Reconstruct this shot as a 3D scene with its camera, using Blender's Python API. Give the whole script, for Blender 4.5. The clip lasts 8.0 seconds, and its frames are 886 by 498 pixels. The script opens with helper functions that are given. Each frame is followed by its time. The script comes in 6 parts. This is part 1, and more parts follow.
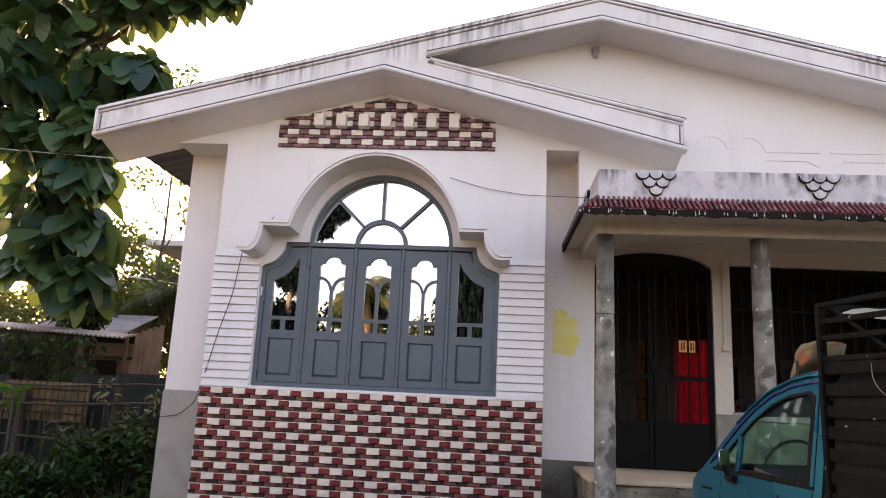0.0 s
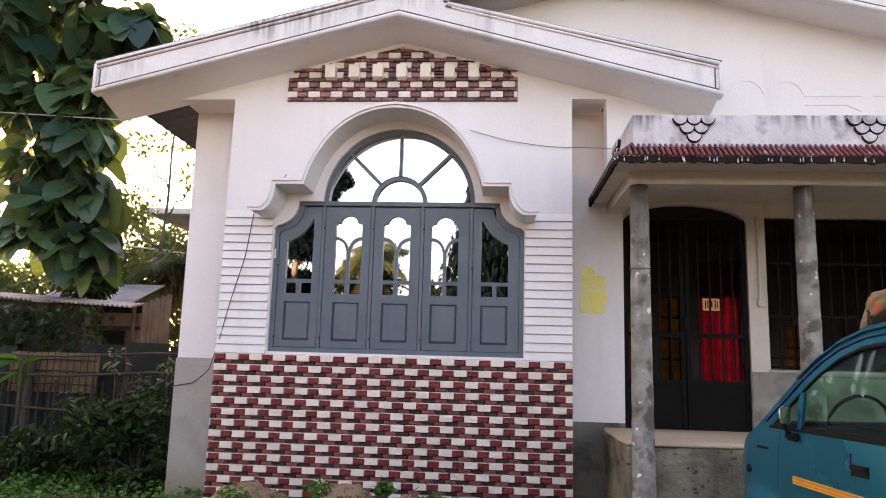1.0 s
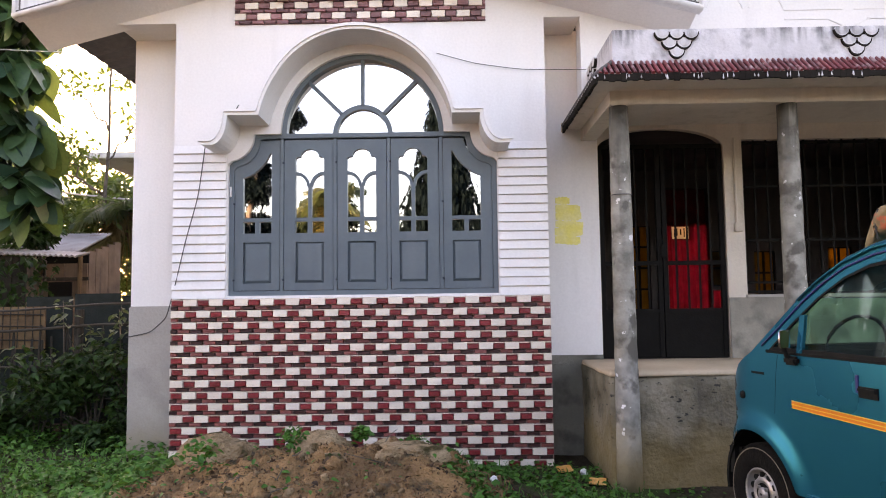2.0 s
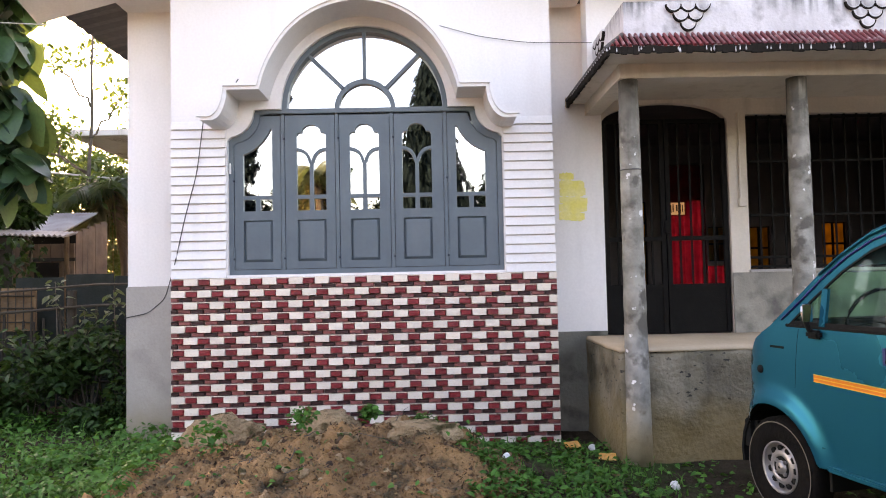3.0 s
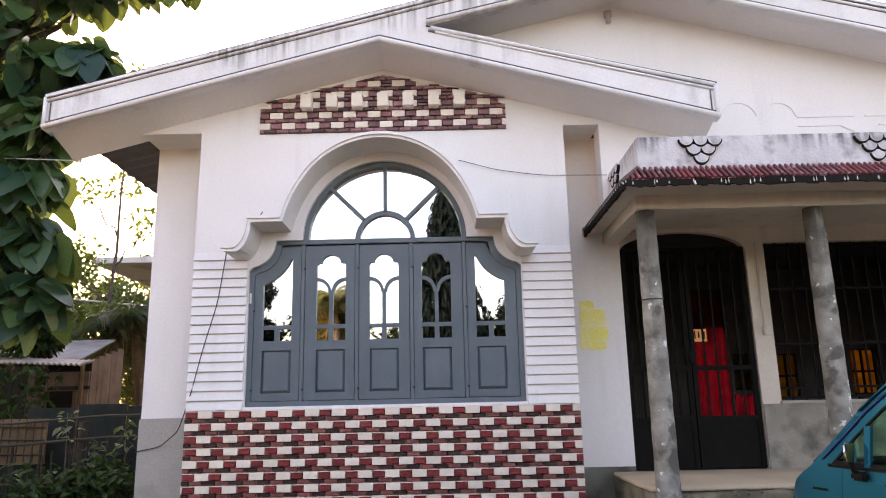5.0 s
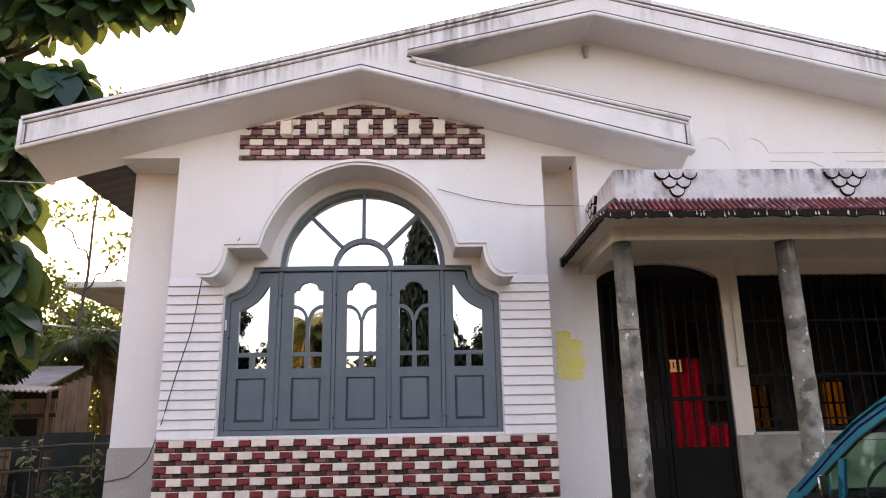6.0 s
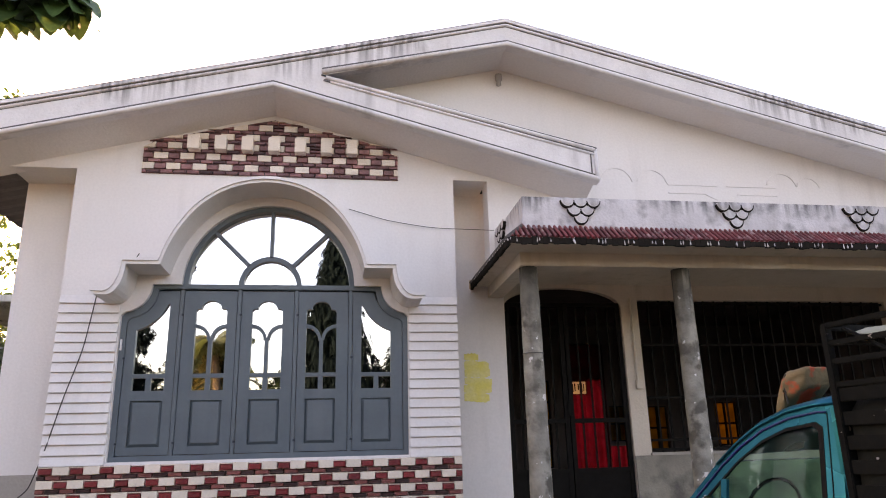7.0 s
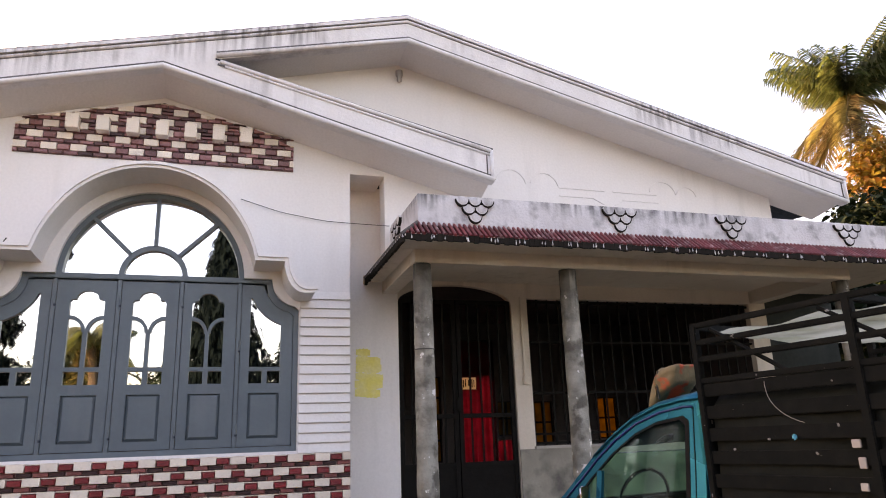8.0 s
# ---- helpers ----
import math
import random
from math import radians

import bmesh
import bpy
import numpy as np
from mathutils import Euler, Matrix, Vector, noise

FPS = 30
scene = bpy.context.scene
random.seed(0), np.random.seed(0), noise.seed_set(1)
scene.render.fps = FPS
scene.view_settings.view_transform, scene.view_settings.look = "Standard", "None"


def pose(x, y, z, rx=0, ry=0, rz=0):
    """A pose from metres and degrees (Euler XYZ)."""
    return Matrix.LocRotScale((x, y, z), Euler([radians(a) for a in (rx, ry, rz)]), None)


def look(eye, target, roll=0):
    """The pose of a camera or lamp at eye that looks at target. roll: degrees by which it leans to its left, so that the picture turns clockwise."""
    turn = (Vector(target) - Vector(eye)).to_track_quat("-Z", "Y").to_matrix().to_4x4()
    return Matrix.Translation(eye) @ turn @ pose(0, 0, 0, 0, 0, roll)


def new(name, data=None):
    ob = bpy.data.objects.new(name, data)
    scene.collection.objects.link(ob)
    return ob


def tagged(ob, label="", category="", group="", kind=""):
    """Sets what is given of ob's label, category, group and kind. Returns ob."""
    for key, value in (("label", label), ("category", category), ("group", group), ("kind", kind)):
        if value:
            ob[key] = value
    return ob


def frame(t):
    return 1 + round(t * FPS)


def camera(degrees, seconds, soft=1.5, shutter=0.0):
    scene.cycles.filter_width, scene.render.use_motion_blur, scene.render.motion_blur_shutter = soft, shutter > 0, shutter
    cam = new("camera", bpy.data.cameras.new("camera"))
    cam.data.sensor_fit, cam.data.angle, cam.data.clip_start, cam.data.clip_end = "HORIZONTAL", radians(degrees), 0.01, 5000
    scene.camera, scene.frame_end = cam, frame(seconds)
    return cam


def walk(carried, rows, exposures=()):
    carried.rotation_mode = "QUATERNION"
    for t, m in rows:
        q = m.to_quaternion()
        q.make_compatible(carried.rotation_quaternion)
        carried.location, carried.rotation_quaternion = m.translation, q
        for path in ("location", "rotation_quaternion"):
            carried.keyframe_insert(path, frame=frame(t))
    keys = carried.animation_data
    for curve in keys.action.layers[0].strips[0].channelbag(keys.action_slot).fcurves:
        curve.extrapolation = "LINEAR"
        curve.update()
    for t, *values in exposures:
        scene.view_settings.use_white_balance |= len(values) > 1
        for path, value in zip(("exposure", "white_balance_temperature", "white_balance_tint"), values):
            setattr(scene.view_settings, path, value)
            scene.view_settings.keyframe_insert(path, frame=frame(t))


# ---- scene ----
cam = camera(64.5, 8.0, soft=1.0)
PATH = [
    (0, (1.151, -6.694, 1.494), (0.996, -4.741, 1.898), 2.7),
    (0.5, (1.012, -6.533, 1.46), (0.884, -4.571, 1.829), 2.2),
    (1, (0.928, -6.381, 1.448), (0.774, -4.412, 1.762), 1.6),
    (1.5, (0.877, -6.177, 1.434), (0.783, -4.191, 1.658), 0.4),
    (3, (0.566, -5.973, 1.423), (0.594, -3.975, 1.508), -1.2),
    (3.5, (0.528, -5.954, 1.433), (0.544, -3.959, 1.575), -0.7),
    (4, (0.509, -5.948, 1.453), (0.51, -3.962, 1.684), -0.9),
    (4.5, (0.536, -5.95, 1.476), (0.523, -3.981, 1.823), -1.3),
    (6, (0.505, -5.955, 1.487), (0.568, -4.022, 1.994), -1.0),
    (6.5, (0.538, -5.97, 1.509), (0.699, -4.048, 2.038), -1.4),
    (7, (0.569, -5.973, 1.505), (0.865, -4.074, 2.06), -1.5),
    (7.5, (0.604, -5.976, 1.5), (1.044, -4.106, 2.054), -1.8),
    (8, (0.592, -5.985, 1.504), (1.171, -4.147, 2.038), -2.1),
]
EXPOSURES = [(t, stops, kelvin, 36 if 2 < t < 5 else 39) for t, stops, kelvin in ((0, 2.68, 8200), (1, 2.93, 8150), (1.5, 3.05, 8050), (3, 3.38, 7900), (3.5, 3.35, 7900), (4, 3.26, 7900), (4.5, 3.08, 7850), (6, 2.78, 8200), (6.5, 2.70, 8200), (7, 2.64, 8200), (8, 2.74, 8250))]
walk(cam, [(t, look(eye, target, roll)) for t, eye, target, roll in PATH], EXPOSURES)

# ---- world and light ----
SUN_AZ, SUN_EL = -37.0, 9.0          # degrees from +y towards +x, and height
world = bpy.data.worlds.new("sky")
scene.world = world
world.use_nodes = True
wn = world.node_tree.nodes
wl = world.node_tree.links
sky = wn.new("ShaderNodeTexSky")
sky.sky_type = "NISHITA"
sky.sun_disc = False
sky.sun_elevation, sky.sun_rotation = radians(SUN_EL), radians(SUN_AZ)
sky.air_density, sky.dust_density, sky.ozone_density = 1.0, 2.5, 1.0
wn["Background"].inputs["Strength"].default_value = 0.15
wl.new(sky.outputs["Color"], wn["Background"].inputs["Color"])
az, el = radians(SUN_AZ), radians(SUN_EL)
to_sun = Vector((math.sin(az) * math.cos(el), math.cos(az) * math.cos(el), math.sin(el)))
lamp = bpy.data.lights.new("sun", "SUN")
lamp.energy, lamp.angle, lamp.color = 3.0, radians(0.5), (1.0, 0.72, 0.42)
new("sun", lamp).matrix_world = look(to_sun * 50, (0, 0, 0))


# ---- materials ----
def nodes_of(name):
    m = bpy.data.materials.new(name)
    m.use_nodes = True
    return m, m.node_tree.nodes, m.node_tree.links, m.node_tree.nodes["Principled BSDF"]


def noise_fac(n, l, scale, lo, hi, detail=5, stretch=None, offset=0.0):
    tc = n.new("ShaderNodeTexCoord")
    mp = n.new("ShaderNodeMapping")
    mp.inputs["Location"].default_value = (offset, offset * 1.7, offset * 0.6)
    if stretch:
        mp.inputs["Scale"].default_value = stretch
    t = n.new("ShaderNodeTexNoise")
    t.inputs["Scale"].default_value, t.inputs["Detail"].default_value = scale, detail
    r = n.new("ShaderNodeMapRange")
    r.inputs["From Min"].default_value, r.inputs["From Max"].default_value = lo, hi
    l.new(tc.outputs["Object"], mp.inputs["Vector"])
    l.new(mp.outputs["Vector"], t.inputs["Vector"])
    l.new(t.outputs["Fac"], r.inputs["Value"])
    return r.outputs["Result"]


def mix(n, l, fac, a, b, mode="MIX"):
    m = n.new("ShaderNodeMix")
    m.data_type, m.blend_type = "RGBA", mode
    for sock, v in ((m.inputs["Factor"], fac), (m.inputs[6], a), (m.inputs[7], b)):
        if isinstance(v, (int, float)):
            sock.default_value = v
        elif isinstance(v, tuple):
            sock.default_value = (*v, 1)
        else:
            l.new(v, sock)
    return m.outputs[2]


def times(n, l, a, b):
    m = n.new("ShaderNodeMath")
    m.operation = "MULTIPLY"
    for sock, v in ((m.inputs[0], a), (m.inputs[1], b)):
        if isinstance(v, (int, float)):
            sock.default_value = v
        else:
            l.new(v, sock)
    return m.outputs[0]


def run_down(n, l, top, slope, x_mid, reach, where, thin=0.40):
    """Streaks that start at an edge (height top, falling by slope on both sides of x_mid) and fade over reach metres:
    rain streaks on the fascia.
    """
    tc = n.new("ShaderNodeTexCoord")
    sep = n.new("ShaderNodeSeparateXYZ")
    l.new(tc.outputs["Object"], sep.inputs[0])

    def op(kind, a, b=None):
        m = n.new("ShaderNodeMath")
        m.operation = kind
        for sock, v in zip(m.inputs, (a, b)):
            if v is None:
                continue
            if isinstance(v, (int, float)):
                sock.default_value = v
            else:
                l.new(v, sock)
        return m.outputs[0]

    away = op("ABSOLUTE", op("SUBTRACT", sep.outputs["X"], x_mid))
    depth = op("SUBTRACT", op("SUBTRACT", top, op("MULTIPLY", away, slope)), sep.outputs["Z"])
    fade = n.new("ShaderNodeMapRange")
    fade.inputs["From Min"].default_value, fade.inputs["From Max"].default_value = reach, 0.0
    l.new(depth, fade.inputs["Value"])
    runs = noise_fac(n, l, 1.0, thin, thin + 0.26, 5, (22, 22, 1.2), 2.2)
    spots = noise_fac(n, l, 1.3, where, where + 0.12, 3, None, 9.1)
    return op("MULTIPLY", op("MULTIPLY", fade.outputs["Result"], runs), spots)


def damp_line(n, l, top, soft):
    """A damp stain that has crept up to about the height top, with a ragged edge."""
    tc = n.new("ShaderNodeTexCoord")
    sep = n.new("ShaderNodeSeparateXYZ")
    l.new(tc.outputs["Object"], sep.inputs[0])
    edge = n.new("ShaderNodeMath")
    edge.operation = "MULTIPLY_ADD"
    l.new(noise_fac(n, l, 3.0, 0.2, 0.8, 6, None, 6.3), edge.inputs[0])
    edge.inputs[1].default_value, edge.inputs[2].default_value = soft, top - soft / 2
    gap = n.new("ShaderNodeMath")
    gap.operation = "SUBTRACT"
    l.new(edge.outputs[0], gap.inputs[0])
    l.new(sep.outputs["Z"], gap.inputs[1])
    r = n.new("ShaderNodeMapRange")
    r.inputs["From Min"].default_value, r.inputs["From Max"].default_value = -0.12, 0.16
    r.inputs["To Max"].default_value = 0.75
    l.new(gap.outputs[0], r.inputs["Value"])
    return r.outputs["Result"]


def surf(name, col, rough=0.6, metal=0.0, col2=None, big=2.0, fine=45.0, amount=0.5, bump=0.15,
         streak=None, streak_amount=0.8, piece=0.0, island=0.0, blotch=None, blotch_at=(0.56, 0.7), blotch_scale=3.0, spec=0.5, relief=0.012, pits=None, from_top=None, damp=None, stain=None):
    """A painted, plastered or worn surface: two scales of variation, relief, and stains with a shape of their own."""
    m, n, l, b = nodes_of(name)
    col2 = col2 or tuple(c * 0.8 for c in col)
    c = mix(n, l, times(n, l, noise_fac(n, l, big, 0.35, 0.7), amount), col, col2)
    c = mix(n, l, times(n, l, noise_fac(n, l, fine, 0.35, 0.75, 3), amount * 0.5), c, tuple(v * 0.75 for v in col))
    if blotch:
        c = mix(n, l, noise_fac(n, l, blotch_scale, *blotch_at, 8, offset=3.1), c, blotch)
    if streak:
        f = times(n, l, noise_fac(n, l, 1.0, 0.5, 0.72, 6, (9, 9, 0.9), 1.3), noise_fac(n, l, 1.1, 0.42, 0.62, 4, None, 7.7))
        c = mix(n, l, times(n, l, f, streak_amount), c, streak)
    if pits:
        c = mix(n, l, noise_fac(n, l, 16.0, 0.64, 0.68, 3, (1, 1, 2.2), 4.4), c, pits)
    if stain:
        c = mix(n, l, noise_fac(n, l, stain[1], *stain[2], 7, offset=11.3), c, stain[0])
    if damp:
        c = mix(n, l, damp_line(n, l, *damp[1:]), c, damp[0])
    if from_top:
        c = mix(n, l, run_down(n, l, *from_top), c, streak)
    for on, node, out in ((piece, "ShaderNodeObjectInfo", "Random"), (island, "ShaderNodeNewGeometry", "Random Per Island")):
        if on:
            hsv = n.new("ShaderNodeHueSaturation")
            r = n.new("ShaderNodeMapRange")
            r.inputs["To Min"].default_value, r.inputs["To Max"].default_value = 1 - on, 1 + on
            l.new(n.new(node).outputs[out], r.inputs["Value"])
            l.new(r.outputs["Result"], hsv.inputs["Value"])
            l.new(c, hsv.inputs["Color"])
            c = hsv.outputs["Color"]
    l.new(c, b.inputs["Base Color"])
    rr = n.new("ShaderNodeMapRange")
    rr.inputs["To Min"].default_value, rr.inputs["To Max"].default_value = max(0.03, rough - 0.1), min(1, rough + 0.1)
    l.new(noise_fac(n, l, fine * 0.4, 0.3, 0.7, offset=5.0), rr.inputs["Value"])
    l.new(rr.outputs["Result"], b.inputs["Roughness"])
    b.inputs["Metallic"].default_value, b.inputs["Specular IOR Level"].default_value = metal, spec
    if bump:
        bp = n.new("ShaderNodeBump")
        bp.inputs["Strength"].default_value, bp.inputs["Distance"].default_value = bump, relief
        l.new(noise_fac(n, l, fine, 0.2, 0.8, 6, offset=2.0), bp.inputs["Height"])
        l.new(bp.outputs["Normal"], b.inputs["Normal"])
    return m


def leaf_mat(name, col, col2, glow=0.35, rough=0.45, spec=0.5):
    """Leaves: a colour of its own for each leaf, partly let through by light from behind."""
    m, n, l, b = nodes_of(name)
    g = n.new("ShaderNodeNewGeometry")
    c = mix(n, l, g.outputs["Random Per Island"], col, col2)
    c = mix(n, l, times(n, l, noise_fac(n, l, 30, 0.4, 0.7), 0.4), c, tuple(v * 0.6 for v in col))
    l.new(c, b.inputs["Base Color"])
    b.inputs["Roughness"].default_value, b.inputs["Specular IOR Level"].default_value = rough, spec
    tr = n.new("ShaderNodeBsdfTranslucent")
    l.new(mix(n, l, 0.25 if spec > 0.2 else 0.0, c, (0.30, 0.42, 0.05)), tr.inputs["Color"])
    ms = n.new("ShaderNodeMixShader")
    ms.inputs[0].default_value = glow
    l.new(b.outputs[0], ms.inputs[1])
    l.new(tr.outputs[0], ms.inputs[2])
    l.new(ms.outputs[0], n["Material Output"].inputs["Surface"])
    return m


def cloth_mat(name, col, col2, glow=0.6):
    m, n, l, b = nodes_of(name)
    c = mix(n, l, noise_fac(n, l, 6, 0.35, 0.65), col, col2)
    l.new(c, b.inputs["Base Color"])
    b.inputs["Roughness"].default_value = 0.8
    tr = n.new("ShaderNodeBsdfTranslucent")
    l.new(c, tr.inputs["Color"])
    ms = n.new("ShaderNodeMixShader")
    ms.inputs[0].default_value = glow
    l.new(b.outputs[0], ms.inputs[1])
    l.new(tr.outputs[0], ms.inputs[2])
    l.new(ms.outputs[0], n["Material Output"].inputs["Surface"])
    return m


WHITE = surf("white_wall_paint", (0.80, 0.775, 0.765), 0.7, col2=(0.72, 0.70, 0.69), big=1.1, amount=0.5, bump=0.07,
             streak=(0.45, 0.43, 0.41), streak_amount=0.18)
FASCIA = surf("weathered_white_concrete", (0.78, 0.77, 0.78), 0.7, col2=(0.66, 0.64, 0.64), big=2.5, amount=0.6, bump=0.2,
              streak=(0.13, 0.12, 0.125), streak_amount=0.35, from_top=(5.372, 0.2525, 2.08, 0.30, 0.50))
# Grime colour that also paints the lip shadow beside the mouldings.
GROOVE = surf("grime_and_lip_shadow", (0.085, 0.080, 0.080), 0.9, col2=(0.19, 0.18, 0.18), big=5, amount=0.8)
SOFFIT = surf("soffit_paint", (0.80, 0.775, 0.765), 0.75, col2=(0.70, 0.675, 0.66), big=1.4, amount=0.6)
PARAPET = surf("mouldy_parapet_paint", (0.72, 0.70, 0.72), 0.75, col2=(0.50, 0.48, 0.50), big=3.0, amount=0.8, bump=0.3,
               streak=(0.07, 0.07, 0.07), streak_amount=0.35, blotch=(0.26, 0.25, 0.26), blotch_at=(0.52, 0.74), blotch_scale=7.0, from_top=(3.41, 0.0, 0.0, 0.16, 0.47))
# Black for mould and print, and for shade painted on the shed.
MOULD_SHADE = surf("black_mould_and_shade", (0.016, 0.013, 0.011), 0.95, col2=(0.035, 0.030, 0.026), spec=0.1)
CREAM = surf("cream_porch_paint", (0.63, 0.57, 0.495), 0.7, col2=(0.52, 0.46, 0.39), big=1.5, amount=0.6,
             streak=(0.30, 0.25, 0.18), streak_amount=0.4)
CEMENT = surf("bare_cement", (0.40, 0.375, 0.345), 0.85, col2=(0.29, 0.27, 0.245), big=1.6, amount=0.8, bump=0.3,
              blotch=(0.22, 0.205, 0.18), blotch_at=(0.58, 0.78), blotch_scale=2.0, damp=((0.27, 0.225, 0.15), 0.36, 0.30))
DADO = surf("blotched_cement_dado", (0.29, 0.275, 0.235), 0.85, col2=(0.17, 0.16, 0.14), big=3.5, amount=1.0, bump=0.3,
            blotch=(0.10, 0.095, 0.085), blotch_at=(0.48, 0.66), blotch_scale=3.5)
MOSSY = surf("mossy_plaster", (0.19, 0.185, 0.155), 0.9, col2=(0.11, 0.108, 0.09), big=2.2, amount=0.9, bump=0.6,
             blotch=(0.07, 0.07, 0.055), blotch_at=(0.54, 0.7), blotch_scale=4.0)
PLINTH = surf("stained_plinth_plaster", (0.27, 0.235, 0.170), 0.9, col2=(0.13, 0.112, 0.076), big=2.4, amount=1.0, bump=0.6, fine=26,
              blotch=(0.085, 0.072, 0.042), blotch_at=(0.46, 0.64), blotch_scale=3.4, streak=(0.07, 0.065, 0.05), streak_amount=0.8, pits=(0.035, 0.032, 0.025), relief=0.02, damp=((0.22, 0.155, 0.062), 0.42, 0.35))
SLAB = surf("worn_slab", (0.54, 0.42, 0.29), 0.8, col2=(0.40, 0.31, 0.21), big=2.0, amount=0.7, bump=0.3)
# The upper 0.62 m grows darker towards the top.
PILLAR = surf("peeling_pillar", (0.37, 0.35, 0.30), 0.8, col2=(0.10, 0.095, 0.078), big=6.5, amount=1.0, bump=0.6, fine=24,
              blotch=(0.70, 0.68, 0.65), blotch_at=(0.650, 0.670), blotch_scale=13.0, streak=(0.018, 0.016, 0.013), streak_amount=0.7,
              stain=((0.11, 0.10, 0.082), 4.5, (0.53, 0.60)), from_top=(2.98, 0.0, 0.0, 0.62, 0.20, 0.22), damp=((0.30, 0.23, 0.13), 0.38, 0.3))
GREY = surf("grey_gloss_paint", (0.104, 0.140, 0.163), 0.40, col2=(0.080, 0.110, 0.134), big=4.0, amount=0.7, bump=0.06, fine=30,
            streak=(0.15, 0.17, 0.19), streak_amount=0.35)
TILE_W = surf("cream_tile", (0.78, 0.685, 0.59), 0.35, col2=(0.68, 0.59, 0.50), fine=70, bump=0.25, piece=0.07, island=0.07)
TILE_R = surf("maroon_tile", (0.245, 0.024, 0.027), 0.38, col2=(0.125, 0.012, 0.015), spec=0.36, big=14, amount=0.8, fine=70, bump=0.4, piece=0.22, island=0.22)
TILE_P = surf("dusky_pink_tile", (0.255, 0.080, 0.070), 0.4, col2=(0.125, 0.034, 0.031), spec=0.36, big=14, amount=0.9, fine=70, bump=0.4, piece=0.25, island=0.25)
TILE_K = surf("black_tile", (0.018, 0.009, 0.009), 0.4, col2=(0.055, 0.022, 0.022), spec=0.3, big=14, amount=0.8, fine=70, bump=0.3, piece=0.3, island=0.3)
TILE_G = surf("faded_brown_tile", (0.31, 0.150, 0.150), 0.45, col2=(0.15, 0.060, 0.064), big=9, amount=1.0, spec=0.35, fine=70, bump=0.3, piece=0.40)
TILE_D = surf("dark_brown_tile", (0.15, 0.070, 0.072), 0.45, col2=(0.06, 0.028, 0.03), big=9, amount=1.0, spec=0.35, fine=70, bump=0.3, piece=0.5)
GROUT = surf("tile_backing", (0.34, 0.21, 0.19), 0.8, col2=(0.20, 0.115, 0.105), fine=60, bump=0.2)
RED_TIN = surf("red_corrugated_edge", (0.19, 0.034, 0.036), 0.40, col2=(0.11, 0.020, 0.022), big=3, amount=0.8, island=0.35,
               streak=(0.05, 0.02, 0.02), streak_amount=0.5, blotch=(0.40, 0.26, 0.25), blotch_at=(0.56, 0.70), blotch_scale=14.0)
# Red tin with the shade between ridges put into its colour.
RED_DARK = surf("groove_shade_red_tin", (0.035, 0.010, 0.010), 0.8, col2=(0.06, 0.018, 0.016), big=6, amount=0.8, spec=0.1)
TIN = surf("old_tin", (0.46, 0.45, 0.45), 0.6, metal=0.2, col2=(0.24, 0.21, 0.19), big=2.5, amount=0.7,
           blotch=(0.20, 0.13, 0.08), blotch_at=(0.6, 0.8))
DARK_TIN = surf("dark_tin", (0.035, 0.046, 0.064), 0.7, col2=(0.024, 0.028, 0.036), big=3, spec=0.2)
IRON = surf("black_iron", (0.0055, 0.0066, 0.0062), 0.8, col2=(0.009, 0.010, 0.0095), big=5, spec=0.10, blotch=(0.20, 0.20, 0.19), blotch_at=(0.685, 0.71), blotch_scale=22.0)
# The unlit room's shade is put into this wall colour.
DARKWALL = surf("room_shade_paint", (0.095, 0.082, 0.080), 0.85, col2=(0.040, 0.034, 0.034), spec=0.1)
GATE_IRON = surf("dark_gate_iron", (0.010, 0.0095, 0.009), 0.85, col2=(0.014, 0.0135, 0.0125), big=5, spec=0.06)
# Tin colour, also used where shade is put into boards and end wall.
DARK_SHEET = surf("weathered_tin_and_shade", (0.026, 0.034, 0.032), 0.8, col2=(0.012, 0.016, 0.014), big=2.5, amount=1.0, streak=(0.012, 0.012, 0.010), spec=0.2)
SCREEN = surf("tan_woven_bamboo", (0.20, 0.125, 0.062), 0.85, col2=(0.09, 0.055, 0.030), big=6, amount=1.0, bump=0.6, fine=60)
WOOD = surf("weathered_wood", (0.30, 0.205, 0.14), 0.85, col2=(0.11, 0.072, 0.050), big=3, amount=0.9, bump=0.4,
            streak=(0.05, 0.04, 0.03), piece=0.2)
BAMBOO = surf("old_bamboo", (0.040, 0.032, 0.022), 0.8, col2=(0.020, 0.016, 0.011), big=5, amount=0.8, bump=0.3, piece=0.3, island=0.3)
BARK = surf("bark", (0.12, 0.10, 0.08), 0.9, col2=(0.06, 0.05, 0.04), big=6, amount=0.9, bump=0.8)
CRUMB = surf("dark_crumbs", (0.20, 0.105, 0.048), 0.95, col2=(0.09, 0.050, 0.025), big=9, amount=1.0, island=0.8)
SOIL = surf("dug_soil", (0.46, 0.255, 0.105), 0.95, col2=(0.18, 0.098, 0.042), big=2.2, fine=55, amount=1.0, bump=1.0, relief=0.03,
            blotch=(0.075, 0.055, 0.026), blotch_at=(0.52, 0.66), blotch_scale=6.0)
ROCK = surf("earthy_rock", (0.46, 0.335, 0.205), 0.95, col2=(0.30, 0.190, 0.100), big=6, fine=50, amount=1.0, bump=1.0, relief=0.03, spec=0.15,
            blotch=(0.085, 0.070, 0.030), blotch_at=(0.52, 0.66), blotch_scale=8)
